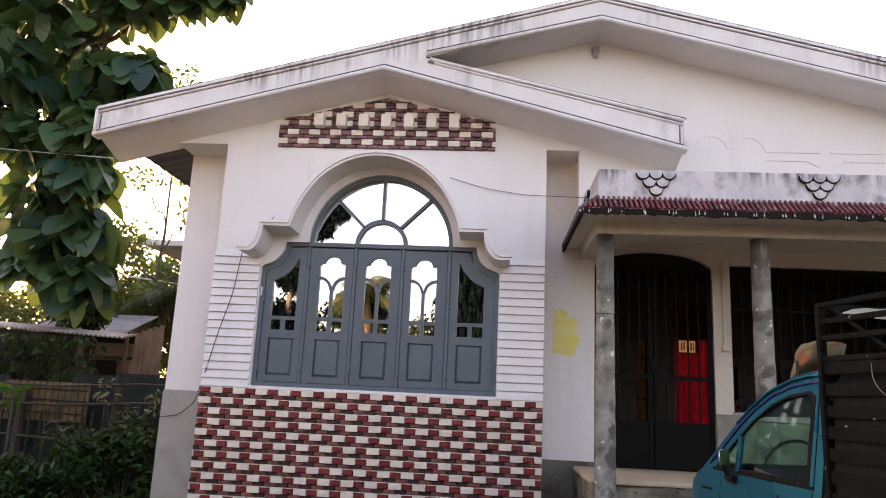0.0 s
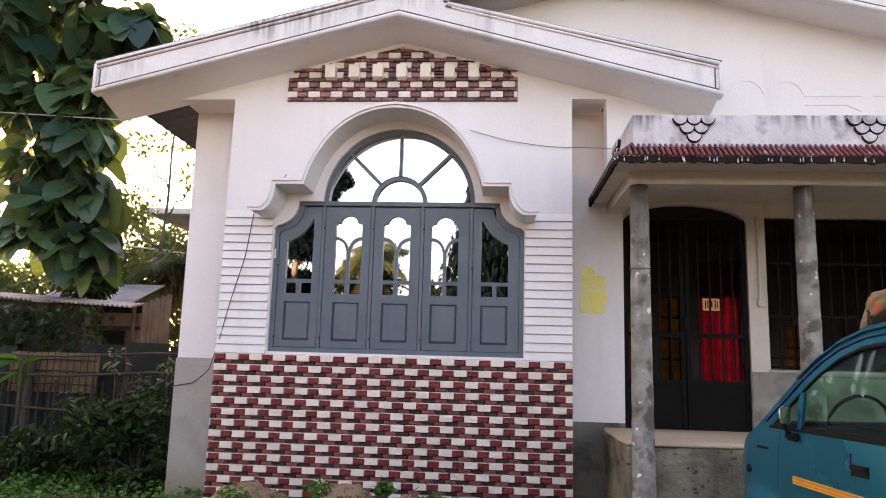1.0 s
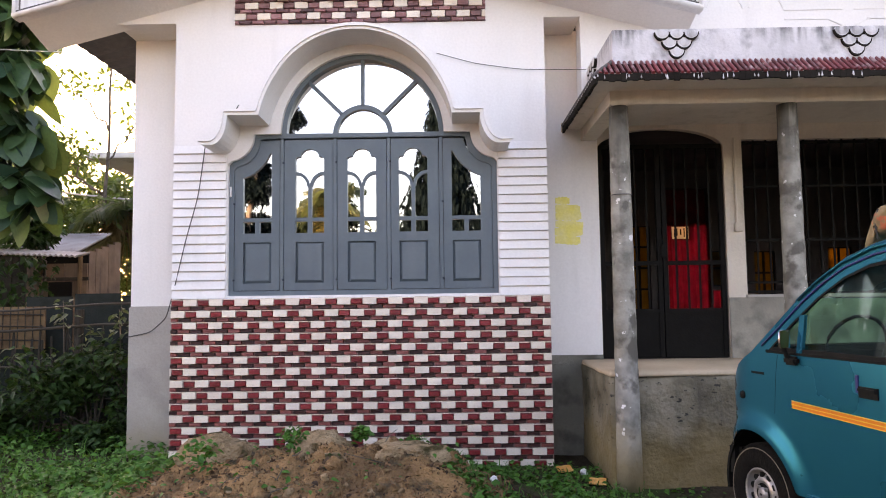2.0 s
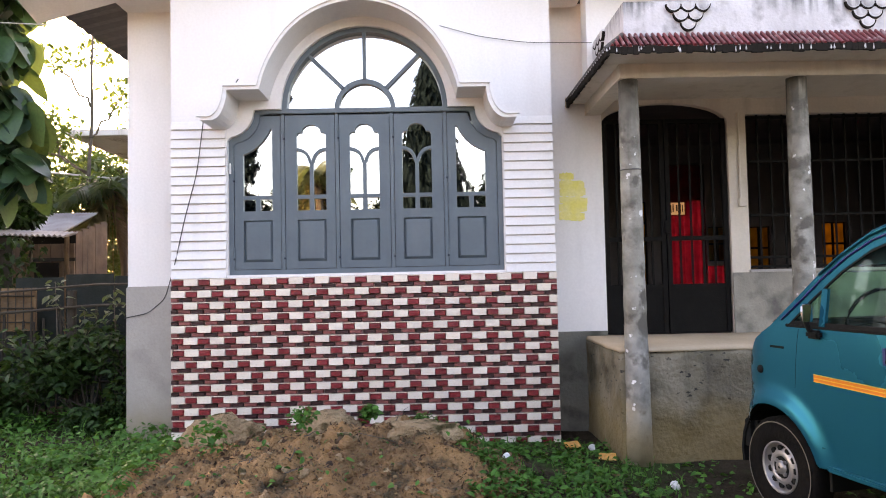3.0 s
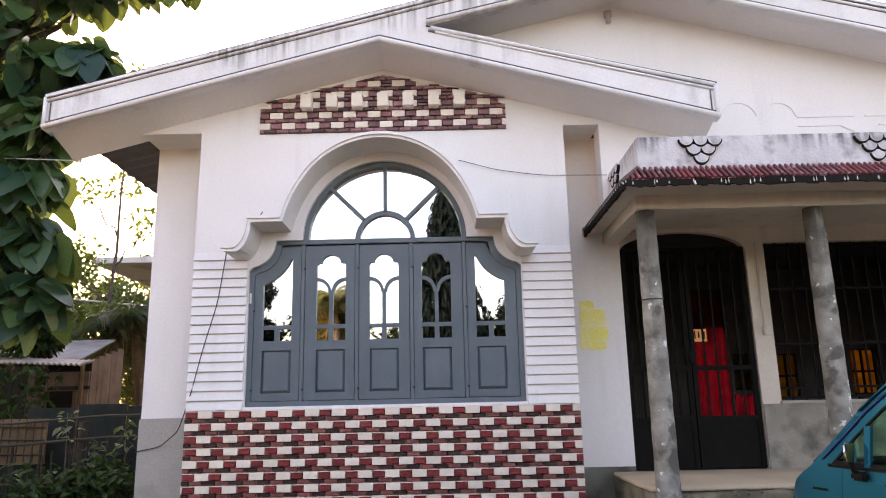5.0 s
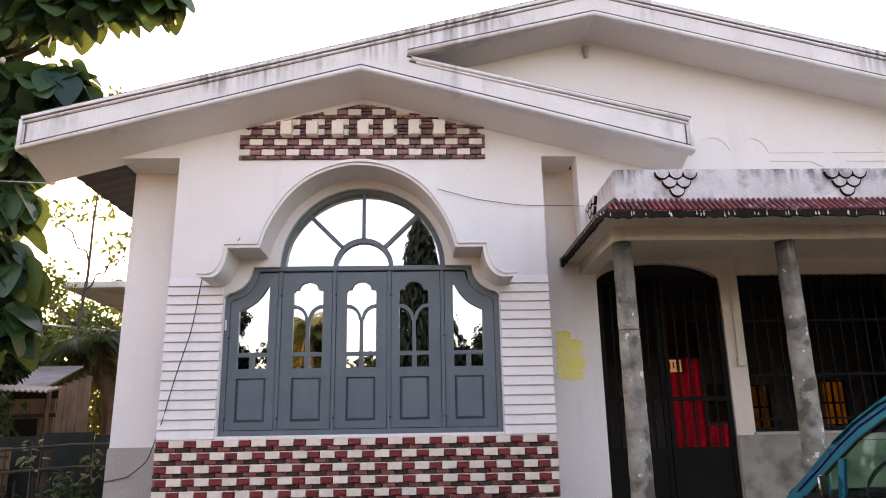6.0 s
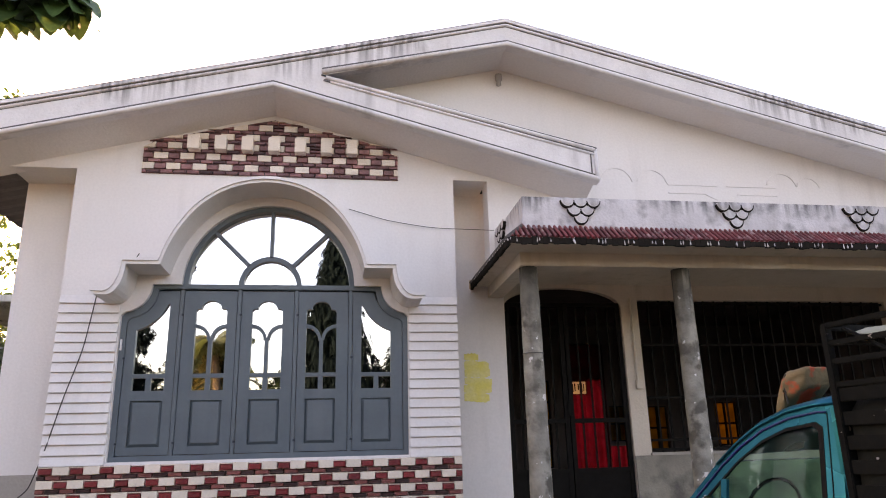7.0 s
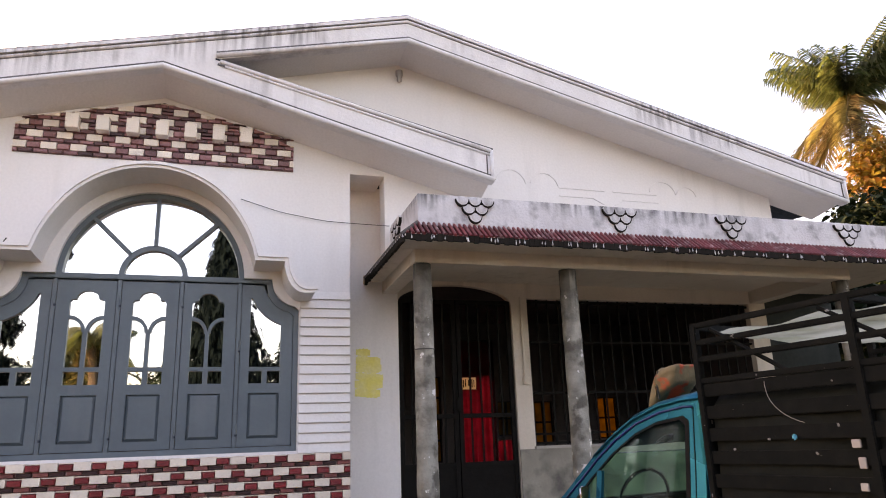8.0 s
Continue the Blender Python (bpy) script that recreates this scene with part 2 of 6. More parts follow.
GROUND = surf("trodden_ground", (0.062, 0.048, 0.033), 0.95, col2=(0.026, 0.021, 0.014), big=3.2, fine=28, amount=1.0, bump=1.0, spec=0.04, relief=0.03,
              blotch=(0.04, 0.06, 0.022), blotch_at=(0.48, 0.6), blotch_scale=1.7)
# Earth paled so that it bounces light onto the soffits.
YARD_EARTH = surf("bounce_yard_earth", (0.36, 0.28, 0.20), 0.95, col2=(0.24, 0.18, 0.125), big=0.9, fine=18, amount=1.0, bump=0.8, spec=0.1)
TEAK = leaf_mat("teak_leaf", (0.010, 0.046, 0.034), (0.070, 0.150, 0.050), 0.24, 0.34)
LEAF = leaf_mat("small_leaf", (0.036, 0.074, 0.020), (0.095, 0.145, 0.034), 0.38)
WEED = leaf_mat("weed_leaf", (0.024, 0.110, 0.018), (0.070, 0.230, 0.036), 0.25, 0.5, 0.25)
SHRUB = leaf_mat("shrub_leaf", (0.008, 0.026, 0.008), (0.026, 0.076, 0.017), 0.2, 0.5, 0.22)
FROND = leaf_mat("palm_frond", (0.050, 0.085, 0.050), (0.12, 0.135, 0.065), 0.36)
DRY_FROND = leaf_mat("dry_palm_frond", (0.15, 0.100, 0.045), (0.27, 0.20, 0.10), 0.38, 0.7)
FLAME = leaf_mat("orange_leaf", (0.24, 0.085, 0.015), (0.20, 0.15, 0.03), 0.25)
DRY = leaf_mat("dry_leaf", (0.10, 0.055, 0.025), (0.22, 0.14, 0.06), 0.1, 0.8)
# Two leaf colours far below real foliage: the trees' shade is mixed in.
YARD = leaf_mat("shade_dark_far_leaf", (0.006, 0.014, 0.008), (0.014, 0.026, 0.012), 0.04, 0.6, 0.1)
CONIFER = leaf_mat("shade_dark_drooping_leaf", (0.0016, 0.0042, 0.0055), (0.003, 0.007, 0.008), 0.01, 0.8, 0.02)
TEAL = surf("teal_car_paint", (0.0, 0.125, 0.195), 0.30, metal=0.55, col2=(0.0, 0.105, 0.17), big=0.8, fine=5, amount=0.2, bump=0.0, spec=0.10)
RUBBER = surf("tyre_rubber", (0.006, 0.006, 0.006), 0.95, spec=0.1, col2=(0.014, 0.012, 0.009), big=6, amount=0.7, bump=0.3)
STEEL = surf("silver_wheel_paint", (0.36, 0.36, 0.37), 0.4, metal=0.6, col2=(0.20, 0.18, 0.16), big=6, amount=0.7)
CHROME = surf("chrome", (0.75, 0.75, 0.76), 0.08, metal=1.0, col2=(0.6, 0.6, 0.6), bump=0.0)
PLASTIC = surf("black_plastic", (0.010, 0.011, 0.011), 0.75, spec=0.1)
STRIPE = surf("orange_stripe", (0.58, 0.17, 0.010), 0.4, col2=(0.50, 0.14, 0.008), bump=0.0)
STRIPE_Y = surf("yellow_stripe", (0.66, 0.40, 0.04), 0.4, bump=0.0)
NAVY = surf("navy_decal", (0.01, 0.015, 0.12), 0.4, bump=0.0)
SEAT = surf("green_seat_cover", (0.17, 0.34, 0.23), 0.7, col2=(0.24, 0.40, 0.29), big=5)
YELLOW = surf("yellow_paint_patch", (0.83, 0.735, 0.20), 0.7, col2=(0.82, 0.76, 0.44), big=9, amount=0.8)
TARP = cloth_mat("grey_plastic_sheet", (0.34, 0.34, 0.23), (0.52, 0.51, 0.40), 0.75)
SACK = surf("printed_sack", (0.25, 0.185, 0.09), 0.75, col2=(0.13, 0.085, 0.04), big=9, amount=1.0,
            blotch=(0.55, 0.07, 0.02), blotch_at=(0.49, 0.55), blotch_scale=7.5)
ROPE = surf("pale_rope", (0.34, 0.33, 0.30), 0.8)
TREAD = surf("dusty_sidewall", (0.20, 0.18, 0.15), 0.9, col2=(0.08, 0.07, 0.06), big=8, amount=0.8, spec=0.1)
LOAD = surf("black_cover", (0.009, 0.011, 0.010), 0.8, col2=(0.015, 0.017, 0.016), big=4, spec=0.1)
CABLE = surf("cable_sheath", (0.03, 0.03, 0.03), 0.5)
PALE_CABLE = surf("pale_cable", (0.45, 0.46, 0.45), 0.6)
RED_CLOTH = cloth_mat("red_curtain", (0.096, 0.0035, 0.009), (0.050, 0.002, 0.0045), 0.75)
# Dimmer copy of the curtain red, for the fade near its top.
RED_DIM = cloth_mat("red_curtain_dimmed", (0.075, 0.003, 0.008), (0.04, 0.002, 0.004), 0.45)
PAPER_LIT = cloth_mat("thin_paper", (0.55, 0.47, 0.36), (0.48, 0.40, 0.30), 0.8)
ORANGE_CLOTH = cloth_mat("orange_pane", (0.155, 0.098, 0.016), (0.09, 0.055, 0.008), 0.8)
LITTER = surf("orange_wrapper", (0.65, 0.27, 0.05), 0.5, col2=(0.75, 0.5, 0.2), big=9, amount=1.0)
PLASTIC_W = surf("white_plastic", (0.75, 0.75, 0.75), 0.4)


def glass_mat(name, tint, reflect):
    m, n, l, b = nodes_of(name)
    b.inputs["Base Color"].default_value = (*tint, 1)
    b.inputs["Metallic"].default_value = reflect
    b.inputs["Roughness"].default_value = 0.02
    bp = n.new("ShaderNodeBump")
    bp.inputs["Strength"].default_value, bp.inputs["Distance"].default_value = 0.035, 0.01
    l.new(noise_fac(n, l, 2.2, 0.2, 0.8, 1), bp.inputs["Height"])
    l.new(bp.outputs["Normal"], b.inputs["Normal"])
    return m


MIRROR_GLASS = glass_mat("reflective_window_glass", (0.74, 0.77, 0.79), 1.0)
m, n_, l_, b_ = nodes_of("clear_cab_glass")
b_.inputs["Transmission Weight"].default_value, b_.inputs["Roughness"].default_value = 1.0, 0.02
b_.inputs["Base Color"].default_value, b_.inputs["IOR"].default_value = (0.60, 0.90, 0.74, 1), 1.45
CAB_GLASS = m


# ---- building blocks ----
def mesh_ob(name, bm, mat, parent=None, label="", smooth=False):
    me = bpy.data.meshes.new(name)
    bmesh.ops.recalc_face_normals(bm, faces=bm.faces[:])
    if smooth:
        for f in bm.faces:
            f.smooth = True
    bm.to_mesh(me)
    bm.free()
    me.materials.append(mat)
    ob = new(name, me)
    ob.parent = parent
    if label:
        ob["label"] = label
    return ob


def part(name, bm, mat, parent, label="", smooth=False):
    return mesh_ob(name, bm, mat, parent, label, smooth)


def thing(name, label, category, at=(0, 0, 0), group="", kind=""):
    e = new(name)
    e.location = at
    e.empty_display_size = 0.1
    bpy.context.view_layer.update()
    return tagged(e, label, category, group, kind)


def setting(ob, label, category="structure"):
    return tagged(ob, label, category, kind="structure")


def B():
    return bmesh.new()


def box(bm, x0, x1, y0, y1, z0, z1, bevel=0.0, m=None):
    r = bmesh.ops.create_cube(bm, size=1.0)
    vs = r["verts"]
    for v in vs:
        v.co = Vector((x0 + (v.co.x + 0.5) * (x1 - x0), y0 + (v.co.y + 0.5) * (y1 - y0), z0 + (v.co.z + 0.5) * (z1 - z0)))
    if m is not None:
        bmesh.ops.transform(bm, matrix=m, verts=vs)
    if bevel:
        es = list({e for v in vs for e in v.link_edges})
        bmesh.ops.bevel(bm, geom=es, offset=bevel, segments=2, affect="EDGES", clamp_overlap=True)
    return bm


def plate(outer, holes, y0, y1, bm=None, bevel=0.0):
    """A flat shape in x and z, with holes, given depth from y0 to y1."""
    bm = bm or B()
    edges = []
    for loop in [outer, *holes]:
        vs = [bm.verts.new((x, y0, z)) for x, z in loop]
        edges += [bm.edges.new((vs[i], vs[(i + 1) % len(vs)])) for i in range(len(vs))]
    fs = [f for f in bmesh.ops.triangle_fill(bm, use_beauty=True, use_dissolve=False, edges=edges, normal=(0, -1, 0))["geom"] if isinstance(f, bmesh.types.BMFace)]
    ext = bmesh.ops.extrude_face_region(bm, geom=fs)
    bmesh.ops.translate(bm, verts=[v for v in ext["geom"] if isinstance(v, bmesh.types.BMVert)], vec=(0, y1 - y0, 0))
    return bm


def strip(a, b, y0, y1, bm=None):
    """A solid between two paths of equally many points in x and z, from y0 to y1."""
    bm = bm or B()
    rows = [[bm.verts.new((p[0], y, p[1])) for p in path] for path, y in ((a, y0), (b, y0), (a, y1), (b, y1))]
    fa, fb, ba, bb = rows
    for i in range(len(a) - 1):
        for p, q in ((fa, fb), (fb, bb), (bb, ba), (ba, fa)):
            bm.faces.new((p[i], p[i + 1], q[i + 1], q[i]))
    for i in (0, -1):
        bm.faces.new((fa[i], fb[i], bb[i], ba[i]))
    return bm


def tube(path, radius, sides=8, bm=None, taper=None):
    """A round bar along a path of places; taper: the radius at its far end."""
    bm = bm or B()
    pts = [Vector(p) for p in path]
    rings = []
    for i, p in enumerate(pts):
        d = (pts[min(i + 1, len(pts) - 1)] - pts[max(i - 1, 0)]).normalized()
        u = d.cross(Vector((0, 0, 1)) if abs(d.z) < 0.95 else Vector((1, 0, 0))).normalized()
        w = d.cross(u)
        r = radius if taper is None else radius + (taper - radius) * i / max(1, len(pts) - 1)
        rings.append([bm.verts.new(p + r * (math.cos(2 * math.pi * k / sides) * u + math.sin(2 * math.pi * k / sides) * w)) for k in range(sides)])
    for a, b in zip(rings, rings[1:]):
        for k in range(sides):
            bm.faces.new((a[k], a[(k + 1) % sides], b[(k + 1) % sides], b[k]))
    bm.faces.new(rings[0])
    bm.faces.new(rings[-1])
    return bm


def lathe(profile, axis_at, sides=24, bm=None, axis="z", caps=True):
    """A turned shape: profile of (radius, along)."""
    bm = bm or B()
    rings = []
    for r, h in profile:
        ring = []
        for k in range(sides):
            a = 2 * math.pi * k / sides
            c, s = r * math.cos(a), r * math.sin(a)
            off = (c, s, h) if axis == "z" else (h, c, s) if axis == "x" else (c, h, s)
            ring.append(bm.verts.new(Vector(axis_at) + Vector(off)))
        rings.append(ring)
    for a, b in zip(rings, rings[1:]):
        for k in range(sides):
            bm.faces.new((a[k], a[(k + 1) % sides], b[(k + 1) % sides], b[k]))
    if caps and profile[0][0] > 0.001:
        bm.faces.new(rings[0])
    if caps and profile[-1][0] > 0.001:
        bm.faces.new(rings[-1])
    return bm


def arc(cx, cz, r, a0, a1, n):
    return [(cx + r * math.cos(radians(a0 + (a1 - a0) * i / n)), cz + r * math.sin(radians(a0 + (a1 - a0) * i / n))) for i in range(n + 1)]


def leaf_mesh(name, places, lengths, mat, parent=None, width=0.55, droop=0.3, rng=None, hang=0.0, label=""):
    """One mesh of many small bent leaves, each of eight points."""
    n = len(places)
    rng = rng or np.random.default_rng(1)
    prof = np.array([(0, 0, 0), (0.30, 0.5, 0), (0.30, -0.5, 0), (0.62, 0.46, 0), (0.62, -0.46, 0), (1.0, 0, 0), (0.30, 0, 0), (0.62, 0, 0)], float)
    ang = rng.uniform(0, 2 * np.pi, n)
    pitch = rng.uniform(-0.5, 0.5, n) - hang
    roll = rng.uniform(-0.9, 0.9, n)
    d = np.stack([np.cos(ang) * np.cos(pitch), np.sin(ang) * np.cos(pitch), np.sin(pitch)], 1)
    s = np.stack([-np.sin(ang), np.cos(ang), np.zeros(n)], 1)
    up = np.cross(d, s)
    s2 = s * np.cos(roll)[:, None] + up * np.sin(roll)[:, None]
    up2 = np.cross(d, s2)
    L = np.asarray(lengths)[:, None]
    v = np.zeros((n, 8, 3))
    for k, (a, w, _) in enumerate(prof):
        sag = -droop * a * a + (0.10 if k in (1, 2, 3, 4) else 0.0)
        v[:, k] = np.asarray(places) + L * (a * d + w * width * s2 + sag * up2 * 0.6 + np.array([0, 0, -droop * 0.4 * a * a]))
    f = np.array([(0, 6, 1), (0, 2, 6), (1, 6, 7), (1, 7, 3), (2, 7, 6), (2, 4, 7), (3, 7, 5), (4, 5, 7)])
    faces = (f[None] + 8 * np.arange(n)[:, None, None]).reshape(-1, 3)
    me = bpy.data.meshes.new(name)
    me.from_pydata(v.reshape(-1, 3).tolist(), [], faces.tolist())
    me.materials.append(mat)
    ob = new(name, me)
    ob.parent = parent
    if label:
        ob["label"] = label
    return ob


def broad_leaf_mesh(name, places, lengths, mat, parent, rng, hang=0.5):
    """One mesh of large broad leaves with a fold along the rib and wavy edges."""
    along = np.array([0.0, 0.12, 0.28, 0.46, 0.64, 0.82, 0.93, 1.0])
    half = np.array([0.0, 0.20, 0.33, 0.385, 0.35, 0.23, 0.12, 0.0])
    n, k = len(places), len(along)
    ang, pitch, roll = rng.uniform(0, 2 * np.pi, n), rng.normal(0, 0.35, n) - hang, rng.normal(0, 0.5, n)
    d = np.stack([np.cos(ang) * np.cos(pitch), np.sin(ang) * np.cos(pitch), np.sin(pitch)], 1)
    s = np.stack([-np.sin(ang), np.cos(ang), np.zeros(n)], 1)
    up = np.cross(d, s)
    s2 = s * np.cos(roll)[:, None] + up * np.sin(roll)[:, None]
    u2 = np.cross(d, s2)
    L = np.asarray(lengths)[:, None]
    v = np.zeros((n, k * 3, 3))
    for i in range(k):
        rib = np.asarray(places) + L * (along[i] * d) + L * np.array([0, 0, -0.28]) * along[i] ** 2
        v[:, i * 3] = rib
        for j, sg in ((1, 1), (2, -1)):
            lift = 0.10 + 0.05 * rng.normal(size=(n, 1))
            v[:, i * 3 + j] = rib + L * half[i] * (sg * s2 + lift * u2)
    f = []
    for i in range(k - 1):
        for j in (1, 2):
            a, b, c, e = i * 3, i * 3 + j, (i + 1) * 3 + j, (i + 1) * 3
            f.append((a, b, c, e) if j == 2 else (a, e, c, b))
    faces = (np.array(f)[None] + 3 * k * np.arange(n)[:, None, None]).reshape(-1, 4)
    me = bpy.data.meshes.new(name)
    me.from_pydata(v.reshape(-1, 3).tolist(), [], faces.tolist())
    me.polygons.foreach_set("use_smooth", [True] * len(me.polygons))
    me.materials.append(mat)
    ob = new(name, me)
    ob.parent = parent
    return ob


def clumps(centres, radii, count, rng, flat=0.8):
    """Places scattered in uneven balls round the given centres."""
    out = []
    for c, r in zip(centres, radii):
        p = rng.normal(size=(count, 3))
        p /= np.linalg.norm(p, axis=1)[:, None]
        p *= (rng.uniform(0.25, 1, count) ** 0.5)[:, None] * r * rng.uniform(0.75, 1.15, count)[:, None]
        p[:, 2] *= flat
        out.append(p + np.array(c))
    return np.concatenate(out)


# ---- ground ----
def height(x, y):
    """The yard: nearly level, with the dug heap before the tiled wall."""
    z = 0.04 + 0.025 * noise.noise((x * 0.7, y * 0.7, 0)) + 0.012 * noise.noise((x * 3.1, y * 3.1, 4))
    crest = (-1.75, 0.0), (-1.40, 0.12), (-1.1, 0.20), (-0.7, 0.25), (0.0, 0.31), (0.35, 0.31), (0.6, 0.26), (0.9, 0.17), (1.3, 0.0)
    ridge = 0.0
    for (xa, za), (xb, zb) in zip(crest, crest[1:]):
        if xa <= x < xb:
            ridge = za + (zb - za) * (x - xa) / (xb - xa)
    for e, h in ((math.exp(-((y + 0.90) / (0.46 if y > -0.90 else 0.80)) ** 2), ridge), (math.exp(-((x + 0.5) / 1.2) ** 2 - ((y + 1.8) / 0.6) ** 2), 0.12)):
        z += h * e * (1 + 0.35 * noise.noise((x * 2.6, y * 2.6, 9)) + 0.18 * noise.noise((x * 8, y * 8, 2)))
    if z > 0.12:
        z += 0.060 * noise.noise((x * 4.5, y * 4.5, 5)) + 0.040 * abs(noise.noise((x * 9, y * 9, 5))) + 0.028 * noise.noise((x * 17, y * 17, 5)) + 0.020 * noise.noise((x * 38, y * 38, 5))
    return z


def grid_mesh(xs, ys, fn):
    bm = B()
    rows = [[bm.verts.new((x, y, fn(x, y))) for x in xs] for y in ys]
    for a, b in zip(rows, rows[1:]):
        for i in range(len(xs) - 1):
            bm.faces.new((a[i], a[i + 1], b[i + 1], b[i]))
    return bm


def flat_heap(x, y):
    return min(height(x, y), 0.09) - 0.004


far = [-900, -300, -120, -60, -30, -18, -12]
xs = far + [-9 + 0.3 * i for i in range(62)] + [-v for v in reversed(far)]
ys = far + [-9 + 0.3 * i for i in range(62)] + [-v for v in reversed(far)]
ground = mesh_ob("ground", grid_mesh(xs, ys, flat_heap), GROUND, smooth=True)
setting(ground, "trodden dark earth yard with patches of green weeds", "ground")
# Unseen pale ground, added to throw light up at the house front.
yard = mesh_ob("yard", grid_mesh([-13 + 0.5 * i for i in range(55)], [-19 + 0.5 * i for i in range(33)], lambda x, y: flat_heap(x, y) + 0.012 * min(1.0, (-3.0 - y) / 0.5) - 0.004), YARD_EARTH, smooth=True)
setting(yard, "unseen earth yard before the house, pale to bounce light up", "ground")
heap = mesh_ob("soil_mound", grid_mesh([-2.2 + 0.022 * i for i in range(180)], [-2.8 + 0.022 * i for i in range(125)],
               lambda x, y: height(x, y) - 0.05 * max(0, min(1, (0.17 - height(x, y)) / 0.06))), SOIL, smooth=True)
tagged(heap, "heap of loose reddish brown soil dug beside the tiled wall", "soil heap")

# ---- front wall of the house ----
RECESS = 0.40
house = thing("house_front", "single-storey white plastered house with gabled roof, arched window and porch", "house", kind="structure")


def open_half(side):
    """The window's opening, from the sill's outer corner up to the crown."""
    p = [(side * 1.175, 1.49), (side * 1.175, 2.64)]
    p += [(side * x, z) for x, z in arc(1.175, 2.895, 0.225, 262, 185, 7)]
    p += [(side * 0.945, 2.905), (side * 0.715, 2.905)]
    p += [(side * x, z) for x, z in arc(0, 2.905, 0.715, 4, 90, 14)]
    return p


opening = open_half(1) + open_half(-1)[::-1][1:]
outline = [(-1.65, -0.1), (1.61, -0.1), (1.61, 3.915), (1.93, 3.915), (1.93, 3.12), (6.30, 3.12), (6.30, 4.07), (2.085, 5.16), (-2.19, 4.07), (-2.19, 3.915), (-1.65, 3.915)]
part("wall", plate(outline, [opening], 0.0, 0.22), WHITE, house, "smooth white plastered front wall")
bm = B()
box(bm, -2.19, -1.65, RECESS, RECESS + 0.25, 1.41, 3.95)
box(bm, -2.19, -1.99, RECESS + 0.25, 6.0, 1.41, 4.05)
part("side_wall", bm, WHITE, house, "white painted side wall over a bare base")
bm = B()
box(bm, -2.205, -1.65, RECESS - 0.015, RECESS + 0.25, -0.1, 1.41, 0.01)
box(bm, -2.205, -1.99, RECESS + 0.25, 6.0, -0.1, 1.41)
part("cement_base", bm, CEMENT, house, "unpainted grey cement base of the side wall")
# wall beside the porch door
part("porch_side_wall", box(B(), 1.61, 2.14, 0.43, 0.63, 0.92, 3.95), WHITE, house)
part("cement_base", box(B(), 1.61, 2.14, 0.415, 0.63, -0.1, 0.92), MOSSY, house, "dark damp cement base beside the porch")
part("recess_soffit", box(B(), -2.19, 1.93, 0.221, 0.66, 3.917, 4.0), SOFFIT, house)
part("back_wall", box(B(), -2.19, 2.0, 5.8, 6.0, -0.1, 4.1), WHITE, house)
# wall over and round the porch openings
door_hole = [(2.14, 0.87), (3.305, 0.87), (3.305, 2.815)] + [(2.72 + 0.585 * math.cos(radians(a)), 2.815 + 0.19 * math.sin(radians(a))) for a in range(10, 171, 10)] + [(2.14, 2.83)]
win_hole = [(3.475, 1.445), (6.18, 1.445), (6.18, 2.89), (3.475, 2.89)]
part("porch_wall", plate([(2.1401, 0.3), (6.40, 0.3), (6.40, 3.10), (2.1401, 3.10)][0:4], [[(x + (0.002 if x < 2.2 else 0), z) for x, z in door_hole], win_hole], 0.43, 0.505), CREAM, house, "cream painted porch wall")
bm = B()
box(bm, 3.305, 6.40, 0.412, 0.428, 0.85, 1.425)
part("cement_base", bm, DADO, house, "grey cement dado under the porch window")
part("sill", box(B(), 3.46, 6.2, 0.40, 0.62, 1.425, 1.450, 0.006), CEMENT, house)

# Wall added past the last pillar; its dark colour stands for porch shade.
part("shaded_end_wall", box(B(), 6.402, 7.35, 0.43, 0.60, 0.3, 3.03), DARK_SHEET, house, "added wall closing the porch end, shade put into its colour")

# siding boards beside the window
for sx0, sx1 in ((-1.648, -1.185), (1.185, 1.608)):
    for i in range(17):
        z = 1.470 + i * 0.0792
        me_b = B()
        box(me_b, sx0, sx1, -0.026, -0.001, z, z + 0.0715, 0.002)
        for v in me_b.verts:
            if v.co.z > z + 0.04 and v.co.y < -0.01:
                v.co.y += 0.016
        part("siding_board", me_b, WHITE, house, "white lapped board" if i == 0 else "")

# hood over the window: a thin shell that follows arch, ledge and scroll
HOOD_X = -0.012


def hood_half(side, rx, rz, ledge_z, ledge_x, tip_x, tip_z, n=18):
    p = [(HOOD_X + side * (rx * math.cos(radians(a)) + 0.050 * max(0.0, 1 - a / 34) ** 1.6), 2.962 + rz * math.sin(radians(a))) for a in [90 - 86 * i / n for i in range(n + 1)]]
    p += [(HOOD_X + side * (rx + 0.048), ledge_z), (side * ledge_x, ledge_z)]
    flat = tip_x - 0.085
    p += [(side * (ledge_x + (flat - ledge_x) * (1 - math.cos(radians(a)))), ledge_z + (tip_z - ledge_z) * math.sin(radians(a))) for a in range(12, 91, 13)]
    p += [(side * tip_x, tip_z + 0.004)]
    return p


